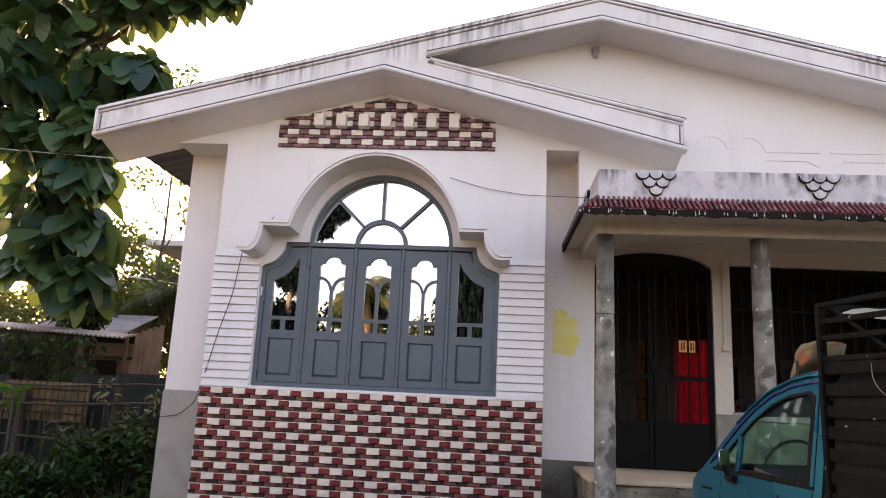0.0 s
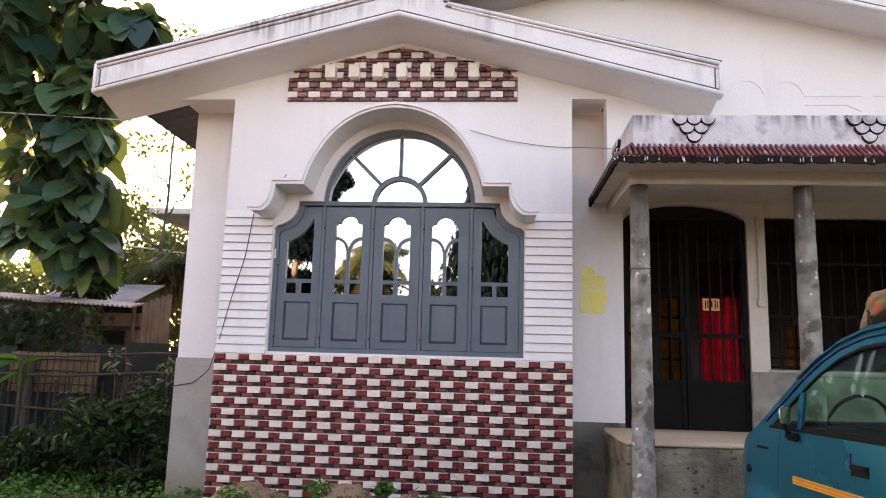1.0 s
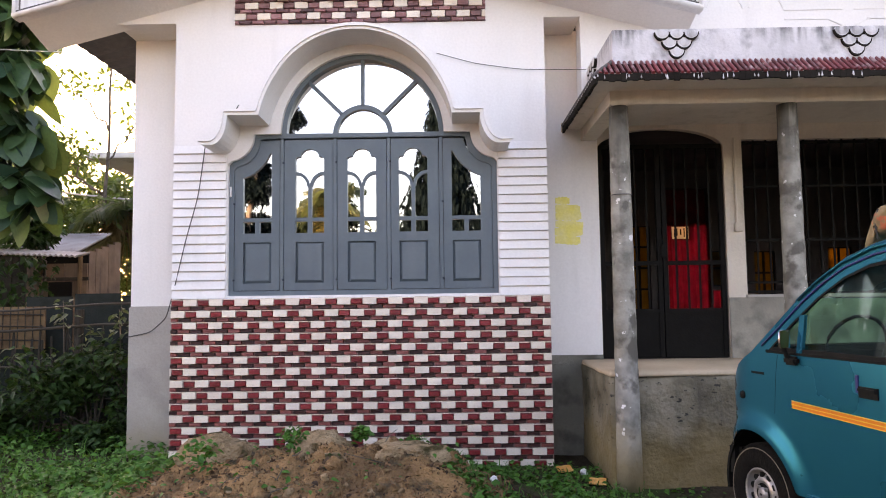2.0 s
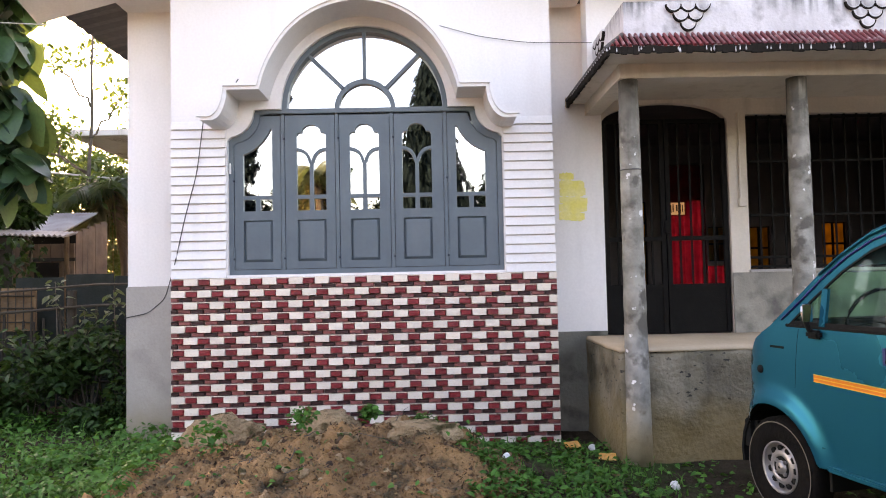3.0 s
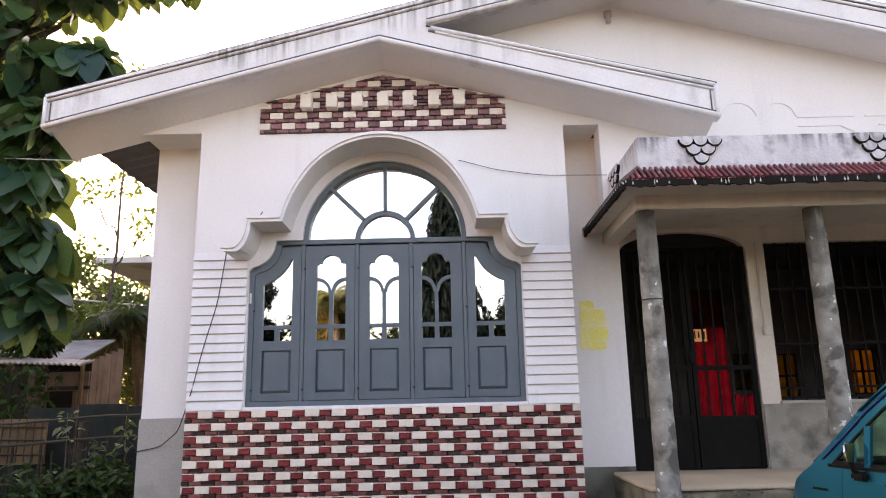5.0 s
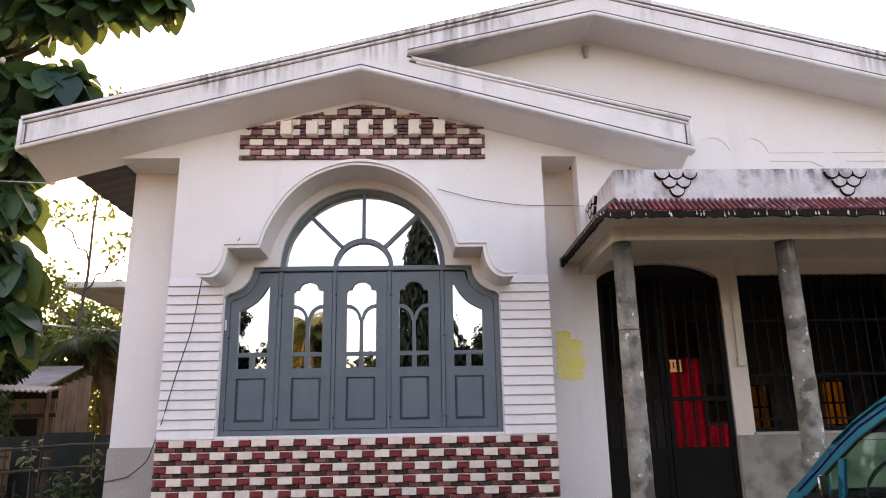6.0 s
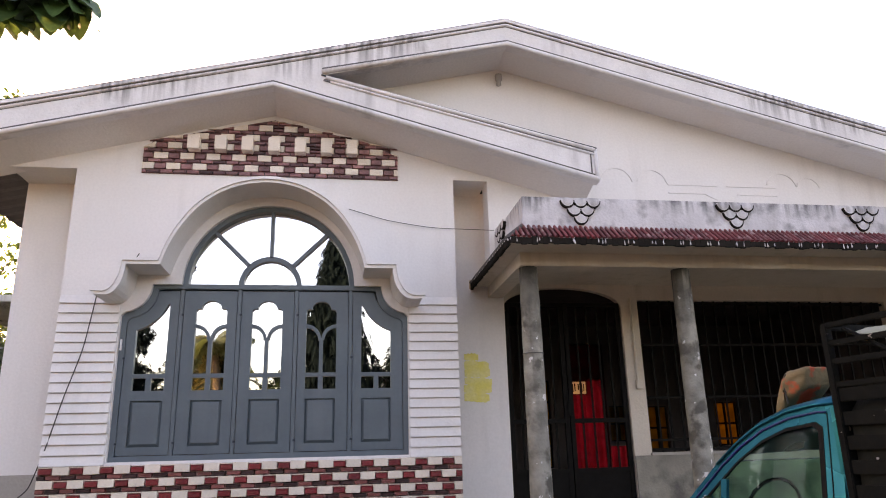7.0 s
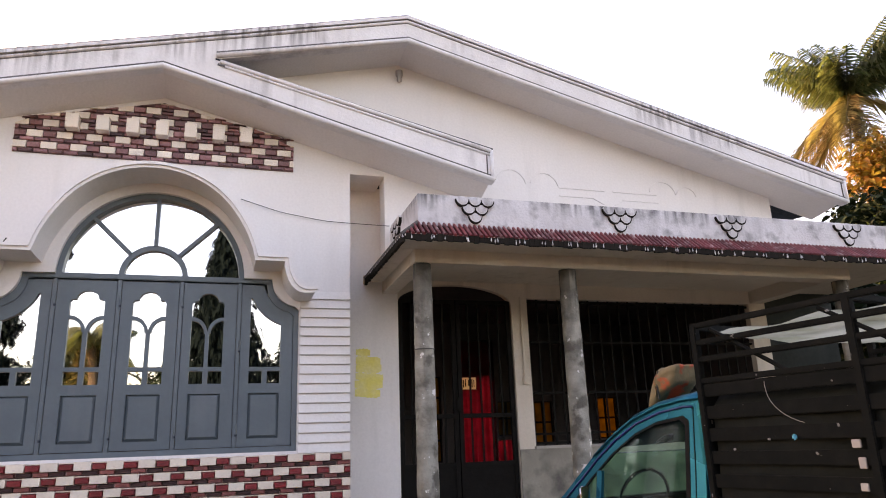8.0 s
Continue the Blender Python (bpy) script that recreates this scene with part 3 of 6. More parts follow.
for name, o, i, y0, y1 in (("hood", (0.780, 0.765, 3.002, 1.052, 1.272, 2.748), (0.752, 0.735, 2.972, 1.020, 1.262, 2.716), -0.365, 0.0),
                           ("hood_lip", (0.800, 0.785, 3.022, 1.066, 1.290, 2.764), (0.774, 0.760, 3.000, 1.046, 1.286, 2.742), -0.382, -0.345)):
    grow = (0, 0, 0.008, 0.052, 0.024, 0.018)           # the scroll is wider on the cable's side
    wide = lambda v: tuple(a + g for a, g in zip(v, grow))
    out_p = hood_half(-1, *wide(o))[::-1] + hood_half(1, *o)[1:]
    in_p = hood_half(-1, *wide(i))[::-1] + hood_half(1, *i)[1:]
    part(name, strip(out_p, in_p, y0, y1), WHITE, house, "projecting white arched hood with stepped scroll ends" if name == "hood" else "raised rim of the hood")

# fascia: one board round the large and the small gable
FY = -0.41
fas = [(-2.855, 3.816), (-2.840, 4.125), (2.08, 5.372), (6.98, 4.140), (6.955, 3.850), (2.085, 5.100), (0.400, 4.694), (2.842, 4.098), (2.862, 3.780), (-0.005, 4.561)]
roof = thing("roof", "shallow gabled roof with weathered white concrete fascia", "roof", kind="structure")
part("fascia", plate(fas, [], FY, FY + 0.09), FASCIA, roof, "white concrete fascia with dark rain streaks")


# Dark strips raised off the board draw grooves and lip shadow.
def groove(pts, drop, thick, proud=0.010):
    a = [(x, z - drop) for x, z in pts]
    part("shaded_groove", strip(a, [(x, z - thick) for x, z in a], FY - proud, FY + 0.002), GROOVE, roof, "dark strip for the groove and the moulding's lip shadow")


def roll(name, pts, r, label=""):
    """A half-round plaster moulding along the board."""
    part(name, tube([(x, FY - 0.004, z) for x, z in pts], r, 12), FASCIA, roof, label, True)


top_edge, low_edge, high_low = [fas[1], fas[2], fas[3]], [fas[0], fas[9], fas[8]], [(0.405, 4.705), fas[5], fas[4]]


def raised(pts, up):
    return [(x, z + up) for x, z in pts]


part("top_moulding", strip(raised(top_edge, -0.002), raised(top_edge, -0.030), FY - 0.026, FY + 0.002), FASCIA, roof, "raised moulding along the fascia top")
groove(top_edge, 0.030, 0.014, 0.012)
roll("top_moulding", raised(top_edge, -0.054), 0.014)
groove(top_edge, 0.066, 0.006, 0.004)
roll("top_moulding", raised([(0.44, 4.690), fas[7]], -0.016), 0.019)
groove([(0.42, 4.690), fas[7]], 0.034, 0.016, 0.012)
roll("top_moulding", raised([(0.48, 4.690), fas[7]], -0.058), 0.012)
roll("bottom_moulding", raised(low_edge, 0.020), 0.024, "rounded moulding along the lower edge")
groove(raised(low_edge, 0.058), 0.0, 0.014, 0.010)
roll("bottom_moulding", raised(high_low, 0.020), 0.024)
groove(raised(high_low, 0.058), 0.0, 0.014, 0.010)
for x0, z0, z1, inner in ((-2.845, 3.83, 4.10, 1), (2.845, 3.79, 4.085, -1), (6.955, 3.86, 4.13, -1)):
    part("end_moulding", tube([(x0, FY - 0.004, z0), (x0, FY - 0.004, z1)], 0.018, 10), FASCIA, roof, "", True)
    xg = x0 + inner * 0.045
    part("end_groove", box(B(), xg - 0.005, xg + 0.005, FY - 0.008, FY + 0.001, z0 + 0.06, z1 - 0.045), GROOVE, roof)


def slab(name, pts, thick, y0, y1, mat, label=""):
    return part(name, strip(pts, [(x, z + thick) for x, z in pts], y0, y1), mat, roof, label)


def soffit(pts, fall, label=""):
    """A plastered underside that falls by so much from the board back to the wall."""
    bm = B()
    rows = [[bm.verts.new((x, y, z + dz)) for x, z in pts] for y, dz in ((FY + 0.09, 0.0), (FY + 0.09, 0.10), (0.10, 0.10 - fall), (0.10, -fall * 1.25))]
    for a, b in zip(rows, rows[1:] + rows[:1]):
        for i in range(len(pts) - 1):
            bm.faces.new((a[i], a[i + 1], b[i + 1], b[i]))
    for i in (0, -1):
        bm.faces.new([r_[i] for r_ in rows])
    part("soffit", bm, SOFFIT, roof, label)


soffit([(-2.84, 3.845), (-0.005, 4.592), (2.85, 3.810)], 0.105, "pale plastered soffit")
soffit([(0.50, 4.748), (2.085, 5.133), (6.95, 3.885)], 0.045)
slab("roof_sheet", [(-2.86, 4.122), (2.08, 5.372), (7.0, 4.138)], 0.014, FY - 0.010, 6.2, DARK_TIN, "thin dark metal roof sheet")
slab("roof_sheet", [(0.40, 4.690), (2.86, 4.096)], 0.010, FY - 0.010, 0.0, DARK_TIN)
# corrugated eave along the side
bm = B()
n = 60
a = [bm.verts.new((-2.84, 0.12 + 5.9 * i / n, 3.95 + 0.006 * (-1) ** i)) for i in range(n + 1)]
b = [bm.verts.new((-1.95, 0.12 + 5.9 * i / n, 4.16 + 0.006 * (-1) ** i)) for i in range(n + 1)]
for i in range(n):
    bm.faces.new((a[i], a[i + 1], b[i + 1], b[i]))
r = bmesh.ops.extrude_face_region(bm, geom=bm.faces[:])
bmesh.ops.translate(bm, verts=[v for v in r["geom"] if isinstance(v, bmesh.types.BMVert)], vec=(0, 0, 0.02))
part("side_eave", bm, DARK_TIN, roof, "dark corrugated metal eave")
bm = B()
a = [bm.verts.new((6.93, 0.12 + 5.9 * i / n, 3.90 + 0.006 * (-1) ** i)) for i in range(n + 1)]
b = [bm.verts.new((6.10, 0.12 + 5.9 * i / n, 4.11 + 0.006 * (-1) ** i)) for i in range(n + 1)]
for i in range(n):
    bm.faces.new((a[i], a[i + 1], b[i + 1], b[i]))
r = bmesh.ops.extrude_face_region(bm, geom=bm.faces[:])
bmesh.ops.translate(bm, verts=[v for v in r["geom"] if isinstance(v, bmesh.types.BMVert)], vec=(0, 0, 0.02))
part("side_eave", bm, DARK_TIN, roof)
part("side_wall", box(B(), 6.12, 6.30, 0.221, 6.0, 3.13, 4.10), WHITE, house)
# lamp holder in the gable
holder = mesh_ob("gable_lamp_holder", lathe([(0.035, 0.0), (0.035, -0.05), (0.022, -0.07), (0.024, -0.11), (0.0, -0.125)], (2.085, -0.03, 5.015), 16), TIN, smooth=True)
tagged(holder, "small grey bulb holder under the gable peak", "lamp holder")

# engraved scroll lines on the upper wall
bm = B()
for cx, r0 in ((3.20, 0.17), (3.56, 0.16), (4.93, 0.17), (5.22, 0.13)):
    p = arc(cx, 3.93, r0, 165, 10, 10)
    strip(p, [(cx + (x - cx) * 0.93, 3.93 + (z - 3.93) * 0.93) for x, z in p], -0.007, 0.001, bm)
for x0, x1, z in ((3.72, 4.23, 3.935), (4.33, 4.86, 3.935), (3.72, 4.12, 3.850), (4.44, 4.86, 3.850)):
    box(bm, x0, x1, -0.007, 0.001, z, z + 0.010)
for p in ([(4.10, 3.858), (4.22, 3.80)], [(4.46, 3.858), (4.34, 3.80)]):
    strip(p, [(x, z - 0.011) for x, z in p], -0.007, 0.001, bm)
part("wall_relief", bm, SOFFIT, house, "thin raised scroll lines on the plaster")

# ---- window with five shutters ----
window = thing("window_1", "grey painted wooden window with five shutters and fanlight", "window", kind="structure")


def inset(path, d):
    """The window's outline drawn in by d towards its middle."""
    out = []
    for x, z in path:
        if z > 2.906:
            k = 1 - d / 0.715
            out.append((x * k, 2.905 + (z - 2.905) * k))
        else:
            out.append((x - math.copysign(d, x), z + (d if z < 1.6 else -d if z > 2.6 and abs(x) > 0.72 else 0)))
    return out


part("window_frame", plate(opening, [inset(opening, 0.042)], 0.045, 0.15), GREY, window)
part("transom", box(B(), -0.95, 0.95, 0.035, 0.13, 2.872, 2.915, 0.005), GREY, window)
fan = B()
strip(arc(0, 2.905, 0.265, 0, 180, 20), arc(0, 2.905, 0.222, 0, 180, 20), 0.055, 0.11, fan)
part("fanlight_ring", fan, GREY, window)
for a in (45, 90, 135):
    c, s = math.cos(radians(a)), math.sin(radians(a))
    w = 0.015
    p = [(0.255 * c, 2.905 + 0.255 * s), (0.69 * c, 2.905 + 0.69 * s)]
    part("fanlight_bar", strip([(x - w * s, z + w * c) for x, z in p], [(x + w * s, z - w * c) for x, z in p], 0.055, 0.11), GREY, window)
part("fanlight_pane", plate(arc(0, 2.905, 0.70, 0, 180, 32), [], 0.090, 0.094), MIRROR_GLASS, window, "reflective arched glass")

edges_x = [-1.150, -0.714, -0.246, 0.226, 0.686, 1.150]
glass_x = [-0.931, -0.470, -0.012, 0.441, 0.905]
for x in edges_x[1:-1]:
    part("mullion", box(B(), x - 0.016, x + 0.016, 0.050, 0.120, 1.530, 2.872, 0.004), GREY, window, "upright post between the shutters")
for i in range(5):
    x0, x1 = edges_x[i] + 0.020, edges_x[i + 1] - 0.020
    cx = glass_x[i]
    z0, z1 = 1.537, 2.862
    hw = 0.126
    side = -1 if i == 0 else 1 if i == 4 else 0
    field = [(cx - 0.124, 1.598), (cx + 0.124, 1.598), (cx + 0.124, 1.957), (cx - 0.124, 1.957)]
    if side == 0:
        outer = [(x0, z0), (x1, z0), (x1, z1), (x0, z1)]
        bow = [(cx + 0.080 * math.cos(radians(a)), 2.712 + 0.066 * math.sin(radians(a))) for a in range(0, 181, 15)]
        hole = [(cx - hw, 2.036), (cx + hw, 2.036), (cx + hw, 2.690), (cx + hw - 0.012, 2.706), (cx + 0.092, 2.708)] + bow + [(cx - 0.092, 2.708), (cx - hw + 0.012, 2.706), (cx - hw, 2.690)]
    else:
        xo, xi = (x0, x1) if side < 0 else (x1, x0)
        mid = cx - side * 0.928
        curve = [(mid + side * x, z) for x, z in arc(1.175, 2.895, 0.268, 258, 188, 10)]
        outer = [(xi, z0), (xo, z0), (xo, 2.628)] + curve + [(xi, z1)]
        hole = [(mid + side * 0.804, 2.036), (mid + side * 1.054, 2.036)] + [(mid + side * x, z) for x, z in arc(1.175, 2.895, 0.387, 252, 203, 10)] + [(mid + side * 0.804, 2.750)]
    sh = part("shutter", plate(outer, [hole, field], 0.060, 0.105), GREY, window, "grey panelled shutter with glass above")
    xs_ = [x for x, _ in hole]
    gx0, gx1 = min(xs_), max(xs_)
    gc = (gx0 + gx1) / 2
    part("pane", plate([(gx0 - 0.01, 2.03), (gx1 + 0.01, 2.03), (gx1 + 0.01, 2.79), (gx0 - 0.01, 2.79)], [], 0.086 + 0.0006 * i, 0.0895 + 0.0006 * i), MIRROR_GLASS, sh, "reflective glass pane")
    bars = B()
    box(bars, gx0 - 0.004, gx1 + 0.004, 0.064, 0.098, 2.138, 2.171)
    box(bars, gc - 0.020, gc + 0.020, 0.066, 0.099, 2.030, 2.140)
    if side == 0:
        box(bars, gc - 0.016, gc + 0.016, 0.066, 0.099, 2.17, 2.46)
        for s in (-1, 1):
            o = [(gc + s * (0.126 - 0.126 * math.cos(radians(a))), 2.446 + 0.133 * math.sin(radians(a))) for a in range(0, 91, 9)]
            q = [(gc + s * (0.126 - 0.100 * math.cos(radians(a))), 2.446 + 0.104 * math.sin(radians(a))) for a in range(0, 91, 9)]
            strip(o, q, 0.065, 0.0985, bars)
    part("glazing_bar", bars, GREY, sh)
    # raised and fielded lower panel, set back in its frame
    pb = B()
    rings = []
    for e, y in ((0.0, 0.084), (0.004, 0.084), (0.026, 0.064), (0.028, 0.0635)):
        rings.append([pb.verts.new((cx + sx * (0.126 - e), y, zz)) for sx, zz in ((-1, 1.596 + e), (1, 1.596 + e), (1, 1.959 - e * 0.7), (-1, 1.959 - e * 0.7))])
    for ra, rb in zip(rings, rings[1:]):
        for k in range(4):
            pb.faces.new((ra[k], ra[(k + 1) % 4], rb[(k + 1) % 4], rb[k]))
    pb.faces.new(rings[-1])
    back = [pb.verts.new((v.co.x, 0.100, v.co.z)) for v in rings[0]]
    for k in range(4):
        pb.faces.new((back[k], back[(k + 1) % 4], rings[0][(k + 1) % 4], rings[0][k]))
    pb.faces.new(back[::-1])
    part("panel", pb, GREY, sh, "raised and fielded lower panel")
    for hz in (1.63, 2.66 if side == 0 else 2.30):
        hx = (x0 if i else x0 + 0.004) - 0.008
        part("hinge", lathe([(0.007, 0), (0.007, 0.085)], (hx, 0.050, hz), 8), GREY, sh)
        part("hinge_pin", lathe([(0.0085, 0), (0.0085, 0.016)], (hx, 0.049, hz - 0.012), 8), DARK_TIN, sh)
part("latch", box(B(), -1.168, -1.153, 0.030, 0.046, 2.36, 2.45, 0.003), PLASTIC_W, window, "small white latch")

# unseen wall added behind the panes to keep the room dark
part("light_block_wall", box(B(), -1.5, 1.5, 0.35, 0.40, 1.2, 3.8), DARKWALL, house)

# ---- porch ----
porch = thing("porch", "flat-roofed porch on round pillars with scalloped parapet and red tin edge", "porch", kind="structure")
PXE = 7.35
def worn_block(x0, x1, y0, y1, z0, z1, rough, seed, step=0.035):
    """A block whose front, left side and top edges are crumbled and uneven."""
    bm = B()
    nx = int((min(x1, 4.6) - x0) / step)
    nz = max(2, int((z1 - z0) / step))
    ny = int((y1 - y0) / step)
    xs_w = [x0 + step * i for i in range(nx)] + [x1]
    path = [(x0, y1 - step * k) for k in range(ny)] + [(x, y0) for x in xs_w]
    cols = []
    for px, py in path:
        col = []
        for j in range(nz + 1):
            z = z0 + (z1 - z0) * j / nz
            k = rough * (noise.noise((px * 6 + seed, py * 6, z * 7)) + 0.6 * noise.noise((px * 19, py * 19 + seed, z * 19)))
            if j == nz:
                k += 0.35 * rough + 0.9 * rough * max(0.0, noise.noise((px * 9, py * 9, seed)))
            sx = 1.0 if px <= x0 + 1e-6 else 0.0
            sy = 1.0 if py <= y0 + 1e-6 else 0.0
            col.append(bm.verts.new((px + k * sx, py + k * sy, z)))
        cols.append(col)
    for a, b in zip(cols, cols[1:]):
        for j in range(nz):
            bm.faces.new((a[j], b[j], b[j + 1], a[j + 1]))
    ring_t, ring_b = [c[-1] for c in cols], [c[0] for c in cols]
    bm.faces.new(ring_t + [bm.verts.new((x1, y1, z1))])
    bm.faces.new(ring_b + [bm.verts.new((x1, y1, z0))])
    return bm


part("plinth", worn_block(1.945, PXE, -0.715, 0.43, -0.1, 0.845, 0.016, 3.0), PLINTH, porch, "stained mossy plinth of the porch", True)
part("floor_slab", worn_block(1.937, PXE, -0.722, 0.43, 0.8455, 0.878, 0.016, 8.0), SLAB, porch, "worn cement porch floor with crumbled edge", True)
part("beam", box(B(), 1.99, 6.36, -0.80, -0.62, 2.895, 3.06, 0.006), CREAM, porch, "cream front beam")
part("beam", box(B(), 1.99, 2.13, -0.62, 0.43, 2.90, 3.06), CREAM, porch)
part("beam", box(B(), 6.20, 6.36, -0.62, 0.43, 2.90, 3.06), CREAM, porch)
part("porch_ceiling", box(B(), 1.985, PXE, -0.975, 0.44, 3.035, 3.12), CREAM, porch)
part("eave_edge", box(B(), 1.84, PXE, -1.115, -0.80, 3.000, 3.034, 0.003), CREAM, porch, "cream underside of the eave")
part("eave_edge", box(B(), 1.84, 1.99, -0.80, 0.40, 3.000, 3.034, 0.003), CREAM, porch)
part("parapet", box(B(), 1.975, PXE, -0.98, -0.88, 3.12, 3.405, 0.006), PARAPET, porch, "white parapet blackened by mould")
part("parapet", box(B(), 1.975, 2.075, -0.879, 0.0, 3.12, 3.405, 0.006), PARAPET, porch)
# corrugated red edge, front and side
bm = B()
n = 132
w = (PXE - 1.83) / n
for i in range(n):
    x = 1.83 + w * (i + 0.5)
    f = max(0.0, min(1.0, (1.975 - x) / 0.145))
    tube([(x, -0.955 - 0.175 * f, 3.178 - 0.152 * f), (x, -1.134, 3.028)], w * 0.31, 8, bm)
part("red_edge", bm, RED_TIN, porch, "dark red corrugated strip")
# The sheet's dark colour paints the shade between the ridges.
bm = B()
v = [bm.verts.new(p) for p in ((1.975, -0.978, 3.148), (PXE, -0.978, 3.148), (PXE, -1.128, 3.018), (1.83, -1.128, 3.018), (1.83, 0.42, 3.018), (1.975, 0.42, 3.148))]
bm.faces.new(v[:4])
bm.faces.new((v[0], v[3], v[4], v[5]))
r = bmesh.ops.extrude_face_region(bm, geom=bm.faces[:])
bmesh.ops.translate(bm, verts=[q for q in r["geom"] if isinstance(q, bmesh.types.BMVert)], vec=(0, 0, -0.012))
part("edge_sheet", bm, RED_DARK, porch, "red tin under the ridges, darkened for the shade between them")
bm = B()
for i in range(36):
    y = -1.11 + 1.50 * i / 36
    f = max(0.0, min(1.0, (-0.975 - y) / 0.15))
    tube([(1.975 - 0.145 * f, y, 3.172 - 0.132 * f), (1.806, y, 3.020)], 0.0155, 8, bm)
part("side_edge", bm, GROOVE, porch, "blackened corrugated side edge")
bm = B()
rng = np.random.default_rng(5)
for i in range(132):
    x = 1.83 + w * i
    box(bm, x, x + w * 0.97, -1.137, -1.118, 2.978 + rng.uniform(-0.010, 0.006), 3.022 + rng.uniform(-0.004, 0.008))
for i in range(36):
    y = -1.11 + 1.50 * i / 36
    box(bm, 1.808, 1.832, y - 0.014, y + 0.014, 2.962 + rng.uniform(-0.008, 0.008), 3.022)
part("drip_edge", bm, MOULD_SHADE, porch, "black mouldy drip edge")
bm = B()
for i in range(72):
    # tear-shaped drips of lime, hanging in loose groups
    x, z, h_ = 1.86 + (PXE - 1.9) * ((i // 3) / 24) + rng.uniform(-0.06, 0.06), 3.016 + rng.uniform(-0.006, 0.008), rng.uniform(0.020, 0.044)
    if x > PXE - 0.02:
        continue
    lathe([(0.001, 0.0), (0.003, -0.3 * h_), (rng.uniform(0.005, 0.009), -0.75 * h_), (0.001, -h_)], (x, -1.139, z), 6, bm)
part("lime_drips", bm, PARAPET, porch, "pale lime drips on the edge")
bm = B()
for i in range(22):
    y = -1.10 + 1.3 * i / 22
    box(bm, 1.806, 1.818, y, y + 0.010, 3.010, 3.032)
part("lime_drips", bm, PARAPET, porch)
part("end_board", box(B(), 1.808, 1.834, 0.391, 0.425, 2.982, 3.062), SLAB, porch, "bare board end")

# scalloped ornaments: five round scales in a triangle
def scales(cx, ztop, y, turn=False):
    shape, rim = B(), B()
    r = 0.054
    for row, count in enumerate((3, 2, 1)):
        for k in range(count):
            ox = (k - (count - 1) / 2) * 0.106
            oz = ztop - 0.018 - row * 0.068
            depth = 0.022 - row * 0.004
            full = [(ox + r * math.cos(radians(a)), min(ztop, oz + r * math.sin(radians(a)) * (1.0 if a > 180 else 0.45))) for a in range(0, 360, 15)]
            plate(full, [], -depth, 0.001, shape)
            # a soft boss in the middle of each scale
            lathe([(0.032, -depth), (0.026, -depth - 0.003), (0.014, -depth - 0.005), (0.0, -depth - 0.006)], (ox, 0.0, oz - 0.012), 14, shape, "y", False)
            outer = [(ox + (r + 0.004 + 0.008 * math.sin(radians(a - 180)) ** 2) * math.cos(radians(a)), oz + (r + 0.004 + 0.008 * math.sin(radians(a - 180)) ** 2) * math.sin(radians(a))) for a in range(185, 356, 10)]
            strip(outer, arc(ox, oz, r - 0.002, 185, 355, 17), -depth - 0.002, 0.001, rim)
    m = Matrix.Translation((cx, y, 0)) @ (Matrix.Rotation(radians(-90), 4, "Z") if turn else Matrix())
    for b_m in (shape, rim):
        bmesh.ops.transform(b_m, matrix=m, verts=b_m.verts[:])
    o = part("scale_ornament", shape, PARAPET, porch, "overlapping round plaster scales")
    part("rim", rim, MOULD_SHADE, o, "black rims, widest at the bottom")


for cx in (2.445, 3.755, 4.89, 6.22):
    scales(cx, 3.395, -0.981)
scales(1.974, 3.395, -0.30, True)

# pillars
for cx in (2.070, 3.357, 6.30):
    prof = [(0.098, 0.0), (0.094, 0.3), (0.087, 0.9)] + [(0.085 - 0.0006 * i + 0.002 * math.sin(i * 2.3), 0.9 + 0.1 * i) for i in range(20)] + [(0.072, 2.897)]
    part("pillar", lathe(prof, (cx, -0.715, 0.0), 24), PILLAR, porch, "round weathered cement pillar with peeling paint", True)
    for hz in (2.21,) if cx < 3 else ():
        part("joint_ring", lathe([(0.080, 0), (0.0845, 0.002), (0.0845, 0.005), (0.080, 0.007)], (cx, -0.715, hz), 24), GROOVE, porch)

# conduit and switch box on the pier
sw = mesh_ob("switch_box", box(B(), 3.375, 3.445, 0.385, 0.43, 2.03, 2.11, 0.006), CREAM)
tagged(sw, "small cream switch box on the porch pier", "switch box")
part("conduit", tube([(3.40, 0.418, 2.11), (3.40, 0.418, 2.90)], 0.012, 8), CREAM, sw)

# yellow paint patch
rng = np.random.default_rng(11)
bm = B()
for i in range(6):
    z, w = 2.340 - 0.072 * i, 0.084 if i not in (0, 3) else 0.068
    x0, x1 = 1.735 - 0.004 * i + rng.uniform(0, 0.02), (1.87, 1.965, 1.975, 1.99, 1.985, 1.96)[i]
    xs_p = [x0 + (x1 - x0) * k / 14 for k in range(15)]
    tip = [0.72 + 0.28 * min(1.0, 5 * k / 14, 5 * (14 - k) / 14) for k in range(15)]
    slope = -0.05 * (i % 2) - 0.01
    up_p = [(x, z + slope * (x - x0) + w / 2 * t_ + rng.uniform(-0.006, 0.006)) for x, t_ in zip(xs_p, tip)]
    lo_p = [(x, z + slope * (x - x0) - w / 2 * t_ + rng.uniform(-0.006, 0.006)) for x, t_ in zip(xs_p, tip)]
    strip(up_p, lo_p, 0.4265 - 0.0015 * (i % 2), 0.4305 - 0.0004 * i, bm)
part("paint_patch", bm, YELLOW, house, "rough yellow paint strokes")

# iron gate in the arched doorway
gate = thing("iron_gate", "closed black iron gate with bars in the arched porch doorway", "gate", (2.72, 0.53, 0.88))


